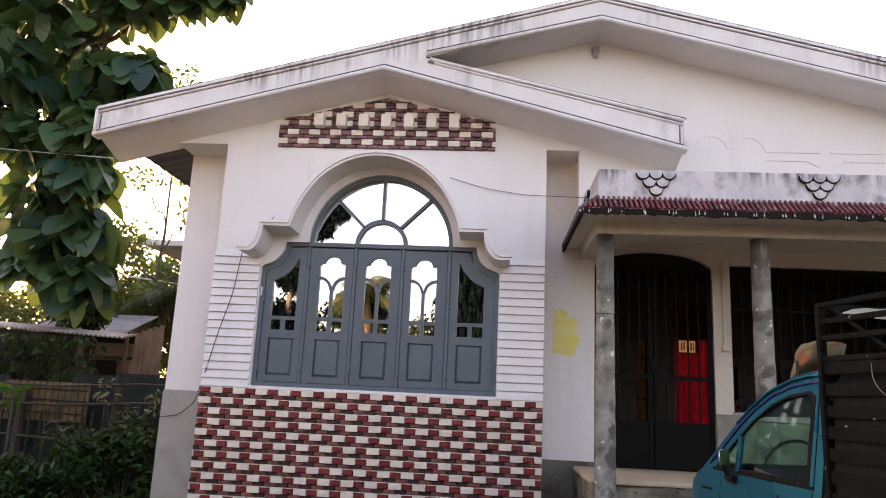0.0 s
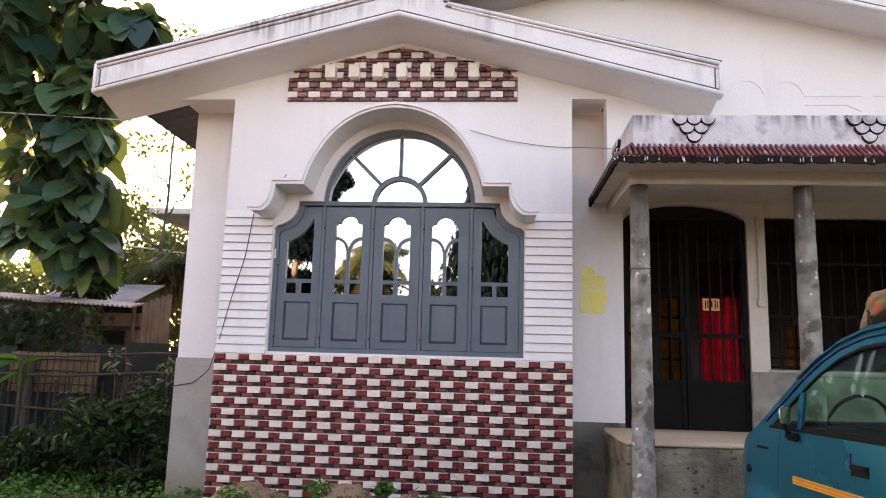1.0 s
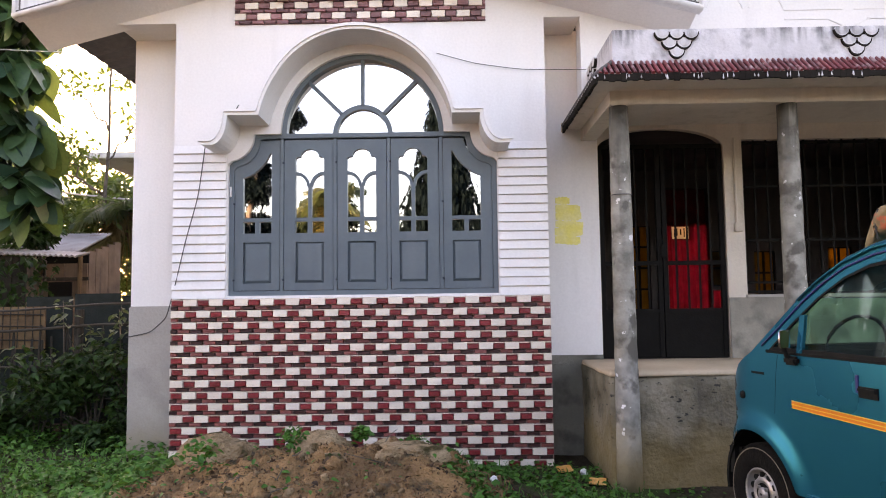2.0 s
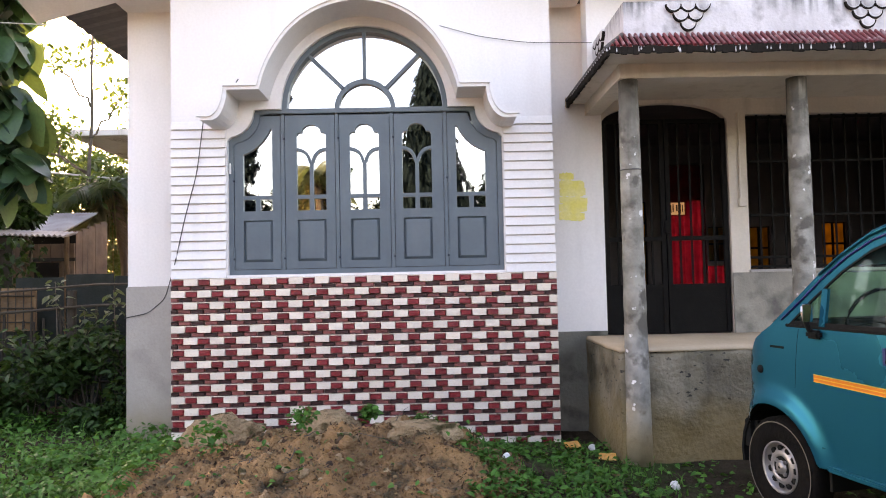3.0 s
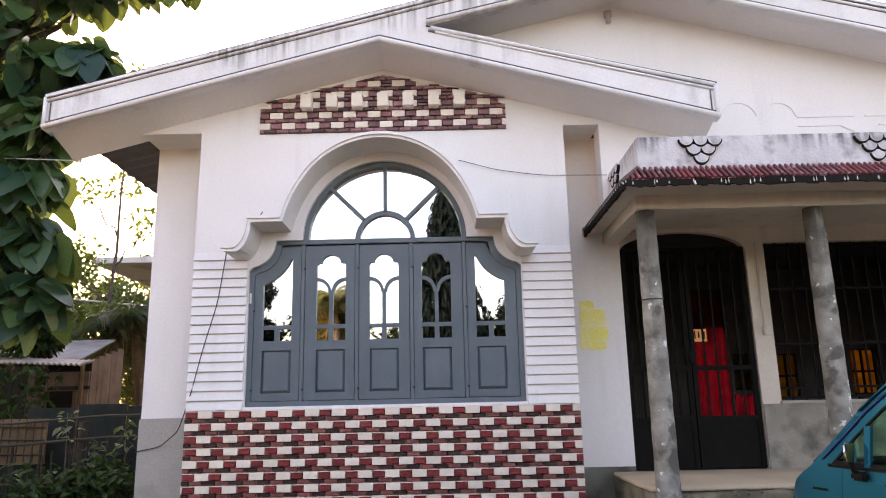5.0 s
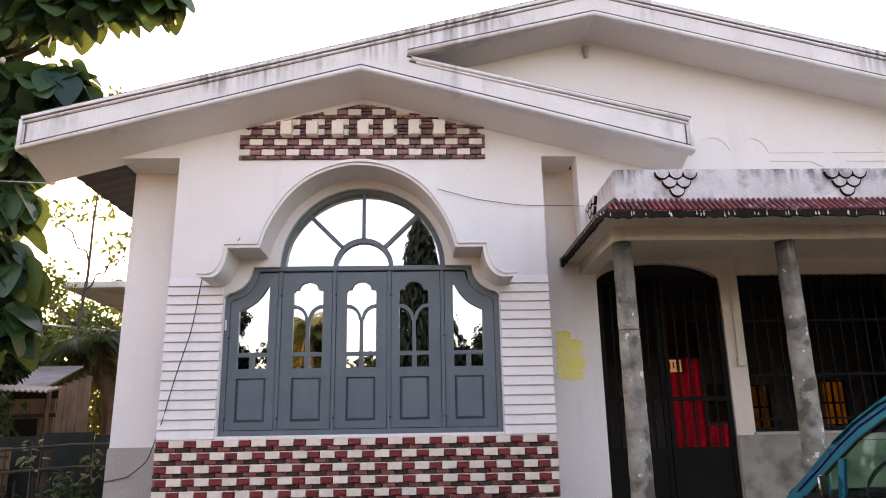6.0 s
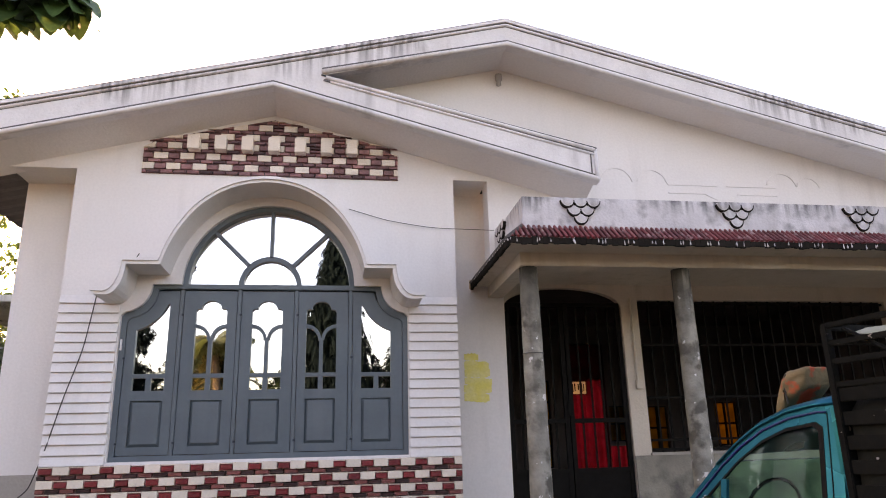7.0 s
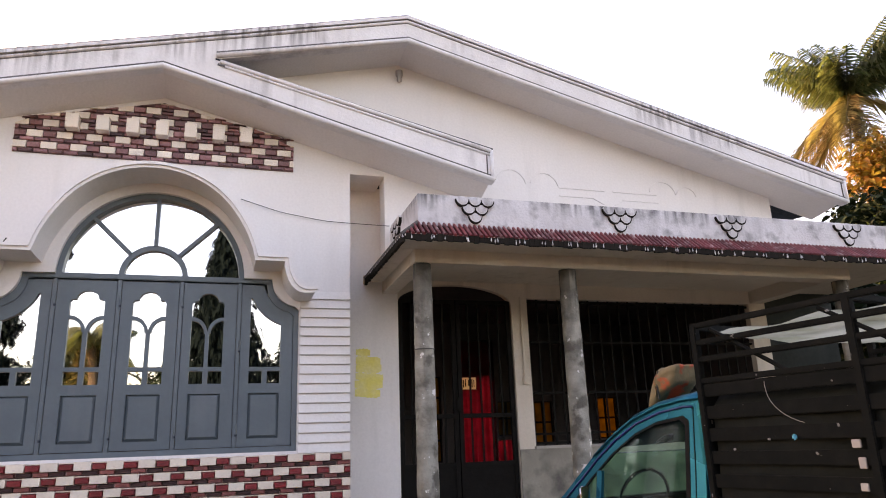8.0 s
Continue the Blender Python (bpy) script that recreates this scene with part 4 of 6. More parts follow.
def local(bm, e):
    bmesh.ops.translate(bm, verts=bm.verts[:], vec=-Vector(e.location))
    return bm


for x0, x1 in ((2.15, 2.715), (2.725, 3.295)):
    f = B()
    box(f, x0, x0 + 0.04, 0.455, 0.495, 0.885, 2.86)
    box(f, x1 - 0.04, x1, 0.455, 0.495, 0.885, 2.86)
    box(f, x0, x1, 0.457, 0.493, 2.82, 2.86)
    box(f, x0, x1, 0.457, 0.493, 1.73, 1.77)
    box(f, x0, x1, 0.457, 0.493, 1.29, 1.33)
    part("gate_frame", local(f, gate), GATE_IRON, gate)
    part("kick_panel", local(box(B(), x0 + 0.03, x1 - 0.03, 0.467, 0.483, 0.885, 1.30), gate), GATE_IRON, gate, "solid black lower panel")
    for k in range(1, 5):
        x = x0 + 0.02 + (x1 - x0 - 0.04) * k / 5
        part("bar", local(box(B(), x - 0.008, x + 0.008, 0.467, 0.483, 1.30, 2.84), gate), GATE_IRON, gate)
part("lock", local(box(B(), 2.70, 2.76, 0.435, 0.460, 1.80, 1.92, 0.005), gate), GATE_IRON, gate)

# grille in the porch window
grille = thing("window_grille", "black iron window grille with upright bars", "grille", (4.83, 0.52, 1.45))
for z in (1.475, 1.56, 1.95, 2.45, 2.86):
    part("rail", local(box(B(), 3.48, 6.175, 0.457, 0.475, z - 0.011, z + 0.011), grille), GATE_IRON, grille)
for k in range(1, 23):
    x = 3.48 + 2.7 * k / 23
    part("bar", local(box(B(), x - 0.007, x + 0.007, 0.459, 0.473, 1.452, 2.885), grille), GATE_IRON, grille)

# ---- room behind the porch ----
# These surfaces carry the room's shade in their colour.
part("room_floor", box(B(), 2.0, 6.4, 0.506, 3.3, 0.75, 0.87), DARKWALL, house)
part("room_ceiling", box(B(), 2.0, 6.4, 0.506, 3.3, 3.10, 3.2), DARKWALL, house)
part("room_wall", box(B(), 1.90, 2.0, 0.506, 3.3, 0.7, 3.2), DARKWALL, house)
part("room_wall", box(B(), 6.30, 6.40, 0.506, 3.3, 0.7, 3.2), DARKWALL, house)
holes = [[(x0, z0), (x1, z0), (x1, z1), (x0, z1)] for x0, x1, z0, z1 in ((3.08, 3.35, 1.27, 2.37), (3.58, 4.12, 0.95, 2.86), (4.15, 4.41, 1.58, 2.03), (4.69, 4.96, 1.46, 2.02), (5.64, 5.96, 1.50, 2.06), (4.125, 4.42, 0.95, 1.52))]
part("room_wall", plate([(2.0, 0.87), (6.3, 0.87), (6.3, 3.1), (2.0, 3.1)], holes, 3.10, 3.22), DARKWALL, house, "inner wall with window openings, room shade put into its colour")
for (hx0, hz0), (hx1, _), (_, hz1), _ in [holes[0]] + holes[2:5]:
    w = thing("inner_window", "small inner window with orange glowing panes", "window", ((hx0 + hx1) / 2, 3.15, hz0))
    nx, nz_ = 2, 4 if hz1 - hz0 > 0.9 else 2
    for i in range(nx):
        for j in range(nz_):
            xa, xb = hx0 + (hx1 - hx0) * i / nx, hx0 + (hx1 - hx0) * (i + 1) / nx
            za, zb = hz0 + (hz1 - hz0) * j / nz_, hz0 + (hz1 - hz0) * (j + 1) / nz_
            part("pane", local(box(B(), xa + 0.012, xb - 0.012, 3.150, 3.154, za + 0.012, zb - 0.012), w), ORANGE_CLOTH, w, "orange pane")
    fr = B()
    for x in (hx0, (hx0 + hx1) / 2, hx1):
        box(fr, x - 0.014, x + 0.014, 3.135, 3.165, hz0 - 0.01, hz1 + 0.01)
    for z in [hz0 + (hz1 - hz0) * j / nz_ for j in range(nz_ + 1)]:
        box(fr, hx0 - 0.01, hx1 + 0.01, 3.137, 3.163, z - 0.013, z + 0.013)
    part("frame", local(fr, w), IRON, w)
bm = B()
n = 60
top = [(3.57 + 0.86 * i / n, 3.19 + 0.026 * math.sin(i * 0.9) + 0.010 * math.sin(i * 2.1)) for i in range(n + 1)]
va = [bm.verts.new((x, y, 0.96)) for x, y in top]
vb = [bm.verts.new((x, y, 2.20 if 3.66 < x < 3.91 else 2.40 + 0.012 * math.sin(i * 0.5))) for i, (x, y) in enumerate(top)]
for i in range(n):
    bm.faces.new((va[i], va[i + 1], vb[i + 1], vb[i]))
curtain = mesh_ob("door_curtain", bm, RED_CLOTH, smooth=True)
tagged(curtain, "red cloth curtain hanging in the inner doorway", "curtain")
# Added dimmer piece paints the curtain's falling light towards the top.
val = mesh_ob("curtain_top_fade", plate([(3.64, 2.19), (3.93, 2.19), (3.93, 2.38), (4.43, 2.38), (4.43, 2.92), (3.57, 2.92), (3.57, 2.38), (3.64, 2.38)], [[(3.675, 2.205), (3.895, 2.205), (3.895, 2.365), (3.675, 2.365)]], 3.225, 3.228), RED_DIM)
tagged(val, "red cloth over the inner doorway, dimmed to paint the fade upwards", "valance")
note = mesh_ob("paper_notice", box(B(), 3.67, 3.90, 3.229, 3.230, 2.20, 2.37), PAPER_LIT)
tagged(note, "pale paper notice with dark print over the red curtain", "notice")
for k, (x, w) in enumerate(((3.705, 0.016), (3.735, 0.016), (3.782, 0.020), (3.83, 0.016), (3.86, 0.012))):
    part("print", box(B(), x, x + w, 3.222, 3.2245, 2.23 + 0.012 * (k % 3), 2.335 + 0.008 * (k % 2)), MOULD_SHADE, note, "dark unreadable print")


# ---- truck ----
TR_AT = Vector((2.545, -2.280, 0.0))
TR_BACK = Vector((0.155, -0.745, 0)).normalized()      # along the truck towards its tail
TR_RIGHT = Vector((-TR_BACK.y, TR_BACK.x, 0))          # across it, away from the near side
TRUCK = Matrix(((TR_BACK.x, TR_RIGHT.x, 0, TR_AT.x), (TR_BACK.y, TR_RIGHT.y, 0, TR_AT.y), (0, 0, 1, 0.03), (0, 0, 0, 1)))
truck = thing("mini_truck", "teal mini truck with black caged cargo bed parked before the porch", "truck")
truck.matrix_world = TRUCK
bpy.context.view_layer.update()
WID = 1.46


NOSE = [(-0.630, 0.42), (-0.635, 0.60), (-0.615, 0.76), (-0.570, 0.895), (-0.480, 1.000), (-0.330, 1.085)]
BELT = 1.085


def side_y(x, z):
    """How far the cab's near skin stands in from its widest line: tucked below, rounded at the nose, swollen round the wheel."""
    y = 0.16 * max(0.0, 0.80 - z) ** 2 + 0.30 * max(0.0, z - 0.90) ** 2
    y += 0.075 * (max(0.0, -0.33 - x) / 0.27) ** 2.2
    gap = math.hypot(x + 0.315, z - 0.30) - 0.345
    return y - 0.038 * math.exp(-(max(0.0, gap - 0.02) / 0.055) ** 2)


def nose_top(x):
    if x >= NOSE[-1][0]:
        return BELT
    for (xa, za), (xb, zb) in zip(NOSE[1:], NOSE[2:]):
        if xa <= x <= xb or (xb <= x <= xa):
            return za + (zb - za) * (x - xa) / (xb - xa)
    return NOSE[1][1]


def far_side(bm):
    for v in bm.verts:
        v.co.y = WID - v.co.y
    return bm


def lean(z):
    return side_y(0.3, BELT) + max(0.0, z - BELT) * 0.16


upper = [(-0.330, 1.085), (-0.20, 1.195), (0.00, 1.365), (0.16, 1.478), (0.32, 1.565), (0.50, 1.622), (0.66, 1.646), (0.80, 1.650), (0.815, 1.085)]
glass = [(-0.175, 1.105), (0.72, 1.105), (0.712, 1.540), (0.675, 1.566), (0.50, 1.545), (0.34, 1.490), (0.17, 1.392), (-0.02, 1.245)]
for far_s in (False, True):
    def put(name, bm, mat, label="", smooth=False):
        return part(name, far_side(bm) if far_s else bm, mat, truck, label, smooth)

    bm = B()
    cols_ = []
    for i in range(90):
        x = -0.630 + (0.815 + 0.630) * i / 89
        d = x + 0.315
        zb = max(0.375 if x > 0 else 0.36, 0.30 + math.sqrt(max(0.0, 0.345 ** 2 - d * d)))
        zt = nose_top(x)
        cols_.append([bm.verts.new((x, side_y(x, zb + (zt - zb) * j / 18), zb + (zt - zb) * j / 18)) for j in range(19)])
    for c0, c1 in zip(cols_, cols_[1:]):
        for j in range(18):
            bm.faces.new((c0[j], c1[j], c1[j + 1], c0[j + 1]))
    put("door_panel", bm, TEAL, "glossy teal cab side with swollen wheel arch", True)
    bm = plate(upper, [glass], 0.0, 0.03)
    for v in bm.verts:
        v.co.y += lean(v.co.z)
    put("window_surround", bm, TEAL)
    bm = plate([(-0.16, 1.11), (0.71, 1.11), (0.703, 1.532), (0.668, 1.557), (0.50, 1.536), (0.345, 1.482), (0.177, 1.385), (-0.012, 1.240)], [], 0.012, 0.016)
    for v in bm.verts:
        v.co.y += lean(v.co.z)
    put("side_window", bm, CAB_GLASS, "greenish side window").visible_shadow = False
    rim_ = [(0.33 + (x - 0.33) * 0.93, 1.32 + (z - 1.32) * 0.92) for x, z in glass]
    bm = strip(glass + [glass[0]], rim_ + [rim_[0]], -0.002, 0.006)
    for v in bm.verts:
        v.co.y += lean(v.co.z)
    put("window_rubber", bm, PLASTIC, "black rubber seal")
    post = box(B(), 0.052, 0.092, -0.005, 0.012, 1.10, 1.300)
    for v in post.verts:
        v.co.y += lean(v.co.z)
    put("quarter_post", post, TEAL, "slim teal post before the side window")
    put("gutter", tube([(x, lean(z) - 0.004, z) for x, z in ((-0.235, 1.125), (-0.10, 1.232), (0.06, 1.366), (0.20, 1.462), (0.35, 1.538), (0.52, 1.588), (0.68, 1.608), (0.735, 1.606))], 0.006, 6), NAVY, "dark gutter line over the door", True)
    gap_path = [(0.70, 1.604), (0.738, 1.600), (0.750, 1.30), (0.752, 1.09)]
    put("door_gap", tube([(x, lean(z) - 0.001, z) for x, z in gap_path], 0.003, 6), PLASTIC, "dark gap round the door")
    put("door_gap", tube([(0.748 - 0.01 * i, side_y(0.74, 1.08 - 0.06 * i), 1.08 - 0.06 * i) for i in range(12)], 0.003, 6), PLASTIC)
    put("seam", tube([(-0.10 - 0.004 * i, side_y(-0.10, 1.08 - 0.04 * i) + 0.001, 1.08 - 0.04 * i) for i in range(9)], 0.002, 6), PLASTIC)
    put("belt_strip", box(B(), -0.20, 0.76, lean(1.08) - 0.003, lean(1.08) + 0.01, 1.088, 1.106, 0.003), PLASTIC, "black belt strip")
# nose across the width
bm = B()
rows = []
for x, z in NOSE:
    y0 = side_y(x, z)
    rows.append([bm.verts.new((x - 0.065 * math.sin(math.pi * k / 10) ** 0.8, y0 + (WID - 2 * y0) * k / 10, z + 0.02 * math.sin(math.pi * k / 10))) for k in range(11)])
for r0, r1 in zip(rows, rows[1:]):
    for i in range(10):
        bm.faces.new((r0[i], r0[i + 1], r1[i + 1], r1[i]))
part("nose", bm, TEAL, truck, "rounded teal nose", True)
roofline = [(0.02, 1.40), (0.16, 1.50), (0.32, 1.588), (0.50, 1.645), (0.66, 1.668), (0.80, 1.672)]
bm = B()
rows = []
for x, z in roofline:
    off = (z - 1.1) * 0.16
    rows.append([bm.verts.new((x, y, z + dz)) for y, dz in ((off - 0.004, -0.022), (off + 0.03, 0.0), (off + 0.2, 0.03), (WID / 2, 0.045), (WID - off - 0.2, 0.03), (WID - off - 0.03, 0.0), (WID - off + 0.004, -0.022))])
for r0, r1 in zip(rows, rows[1:]):
    for i in range(6):
        bm.faces.new((r0[i], r0[i + 1], r1[i + 1], r1[i]))
r = bmesh.ops.extrude_face_region(bm, geom=bm.faces[:])
bmesh.ops.translate(bm, verts=[v for v in r["geom"] if isinstance(v, bmesh.types.BMVert)], vec=(0, 0, -0.012))
part("cab_roof", bm, TEAL, truck, "teal cab roof", True)
bm = B()
ws = [[bm.verts.new((x, y, z)) for y in (0.06 + (z - 1.1) * 0.16, WID - 0.06 - (z - 1.1) * 0.16)] for x, z in ((-0.37, 1.105), (-0.19, 1.235), (0.01, 1.39))]
for r0, r1 in zip(ws, ws[1:]):
    bm.faces.new((r0[0], r0[1], r1[1], r1[0]))
r = bmesh.ops.extrude_face_region(bm, geom=bm.faces[:])
bmesh.ops.translate(bm, verts=[v for v in r["geom"] if isinstance(v, bmesh.types.BMVert)], vec=(0.006, 0, -0.006))
glass_ob = part("windscreen", bm, CAB_GLASS, truck, "greenish windscreen")
glass_ob.visible_shadow = False
part("cab_back", box(B(), 0.795, 0.815, 0.05, WID - 0.05, 0.40, 1.62), TEAL, truck)
part("cab_floor", box(B(), -0.3, 0.80, 0.04, WID - 0.04, 0.40, 0.46), PLASTIC, truck)
bm = B()
box(bm, -0.36, -0.16, 0.10, WID - 0.10, 0.85, 1.12, 0.03)
part("dashboard", bm, PLASTIC, truck)
for y0 in (0.14, 0.80):
    st = B()
    box(st, 0.28, 0.72, y0, y0 + 0.52, 0.70, 0.84, 0.03)
    box(st, 0.60, 0.74, y0, y0 + 0.52, 0.80, 1.42, 0.04)
    part("seat", st, SEAT, truck, "green covered seat", True)
whl = B()
p = [(0.02 + 0.05 * math.sin(radians(a)), 0.40 + 0.19 * math.cos(radians(a)), 1.12 + 0.17 * math.sin(radians(a))) for a in range(0, 361, 20)]
tube(p, 0.010, 6, whl)
tube([(0.0, 0.24, 1.13), (0.02, 0.56, 1.10)], 0.009, 6, whl)
part("steering_wheel", whl, PLASTIC, truck)
# wheels
def wheel(ax, y, out):
    s = -1 if out < 0 else 1
    tyre = part("wheel", lathe([(0.132, 0.022), (0.150, 0.004), (0.185, -0.006), (0.235, -0.004), (0.262, 0.004), (0.283, 0.02), (0.285, 0.07), (0.283, 0.12), (0.262, 0.14), (0.235, 0.149), (0.185, 0.151), (0.150, 0.141), (0.132, 0.123)], (ax, y, 0.285), 32, axis="y", caps=False), RUBBER, truck, "dusty black tyre", True)
    yy = y + (0.012 if s < 0 else 0.133)
    rim = lathe([(d_, h_ * -s) for d_, h_ in ((0.146, 0.002), (0.146, -0.008), (0.139, -0.012), (0.132, 0.0), (0.126, 0.032), (0.118, 0.036), (0.100, 0.012), (0.082, 0.0), (0.066, 0.002), (0.060, 0.016), (0.040, 0.016), (0.036, -0.004), (0.028, -0.010), (0.0, -0.011))], (ax, yy, 0.285), 32, axis="y", caps=False)
    part("rim", rim, STEEL, tyre, "scuffed silver steel rim", True)
    for k in range(11):
        a = 2 * math.pi * k / 11
        part("slot", lathe([(0.0, -0.009), (0.0175, -0.008), (0.0175, 0.005), (0.0, 0.006)], (ax + 0.105 * math.cos(a), yy - s * 0.016, 0.285 + 0.105 * math.sin(a)), 10, axis="y"), PLASTIC, tyre)
    part("hub", lathe([(d_, h_ * -s) for d_, h_ in ((0.062, 0.016), (0.062, 0.006), (0.034, 0.008), (0.028, -0.004), (0.0, -0.013))], (ax, yy, 0.285), 16, axis="y", caps=False), PLASTIC, tyre, "dark recessed hub")
    part("dust_line", lathe([(d_, h_ * -s) for d_, h_ in ((0.250, -0.0165), (0.253, -0.019), (0.257, -0.0165))], (ax, yy, 0.285), 40, axis="y", caps=False), TREAD, tyre, "pale dusty line on the sidewall")
    for k in range(4):
        a = 2 * math.pi * (k + 0.5) / 4
        part("wheel_nut", lathe([(0.011, -0.010), (0.011, 0.010)], (ax + 0.047 * math.cos(a), yy - s * 0.004, 0.285 + 0.047 * math.sin(a)), 6, axis="y"), STEEL, tyre)


for ax in (-0.315, 1.78):
    wheel(ax, 0.02, -1)
    wheel(ax, WID - 0.165, 1)
# bumper, sill, marker lamp, handle, stripe, mirror
part("bumper", box(B(), -0.69, -0.58, 0.06, WID - 0.06, 0.30, 0.52, 0.03), PLASTIC, truck)
part("side_lamp", lathe([(0.024, 0.0), (0.022, -0.010), (0.0, -0.016)], (-0.415, side_y(-0.415, 0.83), 0.83), 14, axis="y"), PLASTIC, truck, "dark round side lamp", True)
part("badge", box(B(), -0.32, -0.21, side_y(-0.26, 0.97) - 0.004, 0.03, 0.965, 0.978), PLASTIC, truck)
h = B()
box(h, 0.47, 0.60, -0.006, 0.012, 0.92, 0.99, 0.012)
box(h, 0.48, 0.59, -0.018, -0.004, 0.955, 0.98, 0.006)
part("door_handle", h, PLASTIC, truck)


def slanted(z0, z1, y):
    return strip([(0.015, z1), (0.735, z1 - 0.018)], [(0.015, z0), (0.735, z0 - 0.018)], y, y + 0.006)


part("stripe", slanted(0.818, 0.850, -0.0045), STRIPE, truck, "orange reflective stripe")
for z in (0.814, 0.832, 0.850):
    part("stripe_edge", slanted(z, z + 0.004, -0.006), STRIPE_Y, truck, "yellow line")
part("decal", box(B(), 0.46, 0.475, -0.003, 0.006, 0.95, 1.03), NAVY, truck, "navy decal")
mir = part("mirror", box(B(), 0.012, 0.036, -0.072, -0.012, 1.125, 1.222, 0.011), CHROME, truck, "chrome door mirror", True)
part("mirror_glass", box(B(), 0.037, 0.040, -0.074, -0.014, 1.128, 1.220, 0.001), CHROME, mir, "mirror glass")
part("mirror_arm", tube([(0.024, -0.045, 1.13), (0.026, -0.03, 1.085), (0.03, 0.01, 1.07)], 0.012, 8), PLASTIC, mir)
part("mirror_foot", box(B(), -0.01, 0.085, -0.03, 0.01, 1.040, 1.085, 0.012), PLASTIC, mir)
part("sill", box(B(), 0.08, 0.815, -0.004, 0.03, 0.365, 0.392, 0.006), TEAL, truck, "teal door sill")
for y0, y1 in ((0.05, 0.30), (WID - 0.30, WID - 0.05)):
    part("wheel_well", strip(arc(-0.315, 0.30, 0.372, -8, 190, 14), arc(-0.315, 0.30, 0.352, -8, 190, 14), y0, y1), PLASTIC, truck)
part("well_back", box(B(), -0.62, 0.10, 0.30, 0.32, 0.25, 0.75), PLASTIC, truck)
part("chassis", box(B(), 0.0, 3.0, 0.35, WID - 0.35, 0.28, 0.42), IRON, truck)
# cargo bed with cage
CX0, CX1 = 0.86, 3.05
bed = B()
box(bed, CX0, CX1, 0.0, WID, 0.52, 0.60)
part("bed_floor", bed, IRON, truck)
for y in (0.0, WID - 0.03):
    part("bed_side", box(B(), CX0, CX1, y, y + 0.03, 0.60, 0.95, 0.005), IRON, truck, "black bed side")
for x in (CX0, CX0 + 0.76, CX0 + 1.5, CX1 - 0.04):
    for y in (-0.005, WID - 0.035):
        part("cage_post", box(B(), x, x + 0.035, y, y + 0.035, 0.60, 1.975, 0.004), IRON, truck)
for z in (1.04, 1.14, 1.24, 1.34, 1.44, 1.54, 1.64):
    for y in (0.006, WID - 0.03):
        part("cage_slat", box(B(), CX0, CX1, y, y + 0.022, z, z + 0.058, 0.003), IRON, truck, "worn black slat" if z < 1.1 else "")
for z in (1.70, 1.80, 1.88, 1.96):
    for y in (0.0, WID - 0.04):
        part("cage_rail", box(B(), CX0, CX1, y, y + 0.025, z, z + 0.026, 0.004), IRON, truck)
for x in (CX0, CX0 + 0.76, CX0 + 1.5, CX1 - 0.04):
    part("roof_bow", box(B(), x, x + 0.03, 0.0, WID, 1.955, 1.985, 0.004), IRON, truck)
for y in (0.38, 0.75, 1.10):
    part("roof_rail", box(B(), CX0, CX1, y, y + 0.03, 1.94, 1.965, 0.004), IRON, truck)
for x, z, w_, h_ in ((1.560, 1.405, 0.035, 0.030), (1.565, 1.250, 0.030, 0.028), (1.572, 1.205, 0.034, 0.020), (1.575, 1.330, 0.028, 0.040), (1.20, 1.44, 0.012, 0.008), (1.02, 1.40, 0.010, 0.010)):
    part("worn_patch", box(B(), x, x + w_, -0.002, 0.007, z, z + h_, 0.002), TIN, truck, "bare pale metal patch")
part("headboard", box(B(), CX0 + 0.01, CX0 + 0.03, 0.03, WID - 0.03, 0.6, 1.66), IRON, truck, "black headboard")
for x in (CX0 + 0.25, CX0 + 0.8):
    part("cage_brace", tube([(x - 0.15, 0.02, 1.95), (x + 0.25, 0.02, 1.70)], 0.010, 6), IRON, truck)
# a plastic sheet sagging over the roof bars
bm = B()
rng = np.random.default_rng(3)
rows = []
for i in range(24):
    x = CX0 + 0.10 + 2.0 * i / 23
    rows.append([bm.verts.new((x, 0.06 + (WID - 0.12) * j / 15, 1.930 - 0.025 * math.sin(math.pi * j / 15) + 0.012 * math.sin(i * 1.3 + j) * math.cos(j * 0.9))) for j in range(16)])
for r0, r1 in zip(rows, rows[1:]):
    for j in range(15):
        bm.faces.new((r0[j], r0[j + 1], r1[j + 1], r1[j]))
sheet = mesh_ob("plastic_sheet", bm, TARP, smooth=True)
sheet.matrix_world = TRUCK
tagged(sheet, "translucent grey plastic sheet tied under the cage roof bars", "plastic sheet")
# covered load in the bed
bm = B()
rows = []
for i in range(30):
    x = CX0 + 0.05 + (CX1 - CX0 - 0.1) * i / 29
    ring = []
    for j in range(17):
        u = j / 16
        if u < 0.35:
            y, z = 0.045, 0.60 + (1.70 - 0.60) * u / 0.35
        elif u < 0.65:
            y, z = 0.045 + (WID - 0.09) * (u - 0.35) / 0.30, 1.70
        else:
            y, z = WID - 0.045, 1.70 - (1.70 - 0.60) * (u - 0.65) / 0.35
        k = 0.03 * noise.noise((x * 3, y * 3, z * 3))
        ring.append(bm.verts.new((x, y - (k - 0.02 if y < 0.5 else k + 0.02 if y > 1 else 0) * (1 if y < 0.5 else -1) * -1, z + k)))
    rows.append(ring)
for r0, r1 in zip(rows, rows[1:]):
    for j in range(16):
        bm.faces.new((r0[j], r0[j + 1], r1[j + 1], r1[j]))
bm.faces.new(rows[0])
bm.faces.new(rows[-1])
load = mesh_ob("covered_load", bm, LOAD, smooth=True)
load.matrix_world = TRUCK
tagged(load, "load under a black plastic cover filling the truck bed", "load")
# printed sack lashed on the cab roof
bm = B()
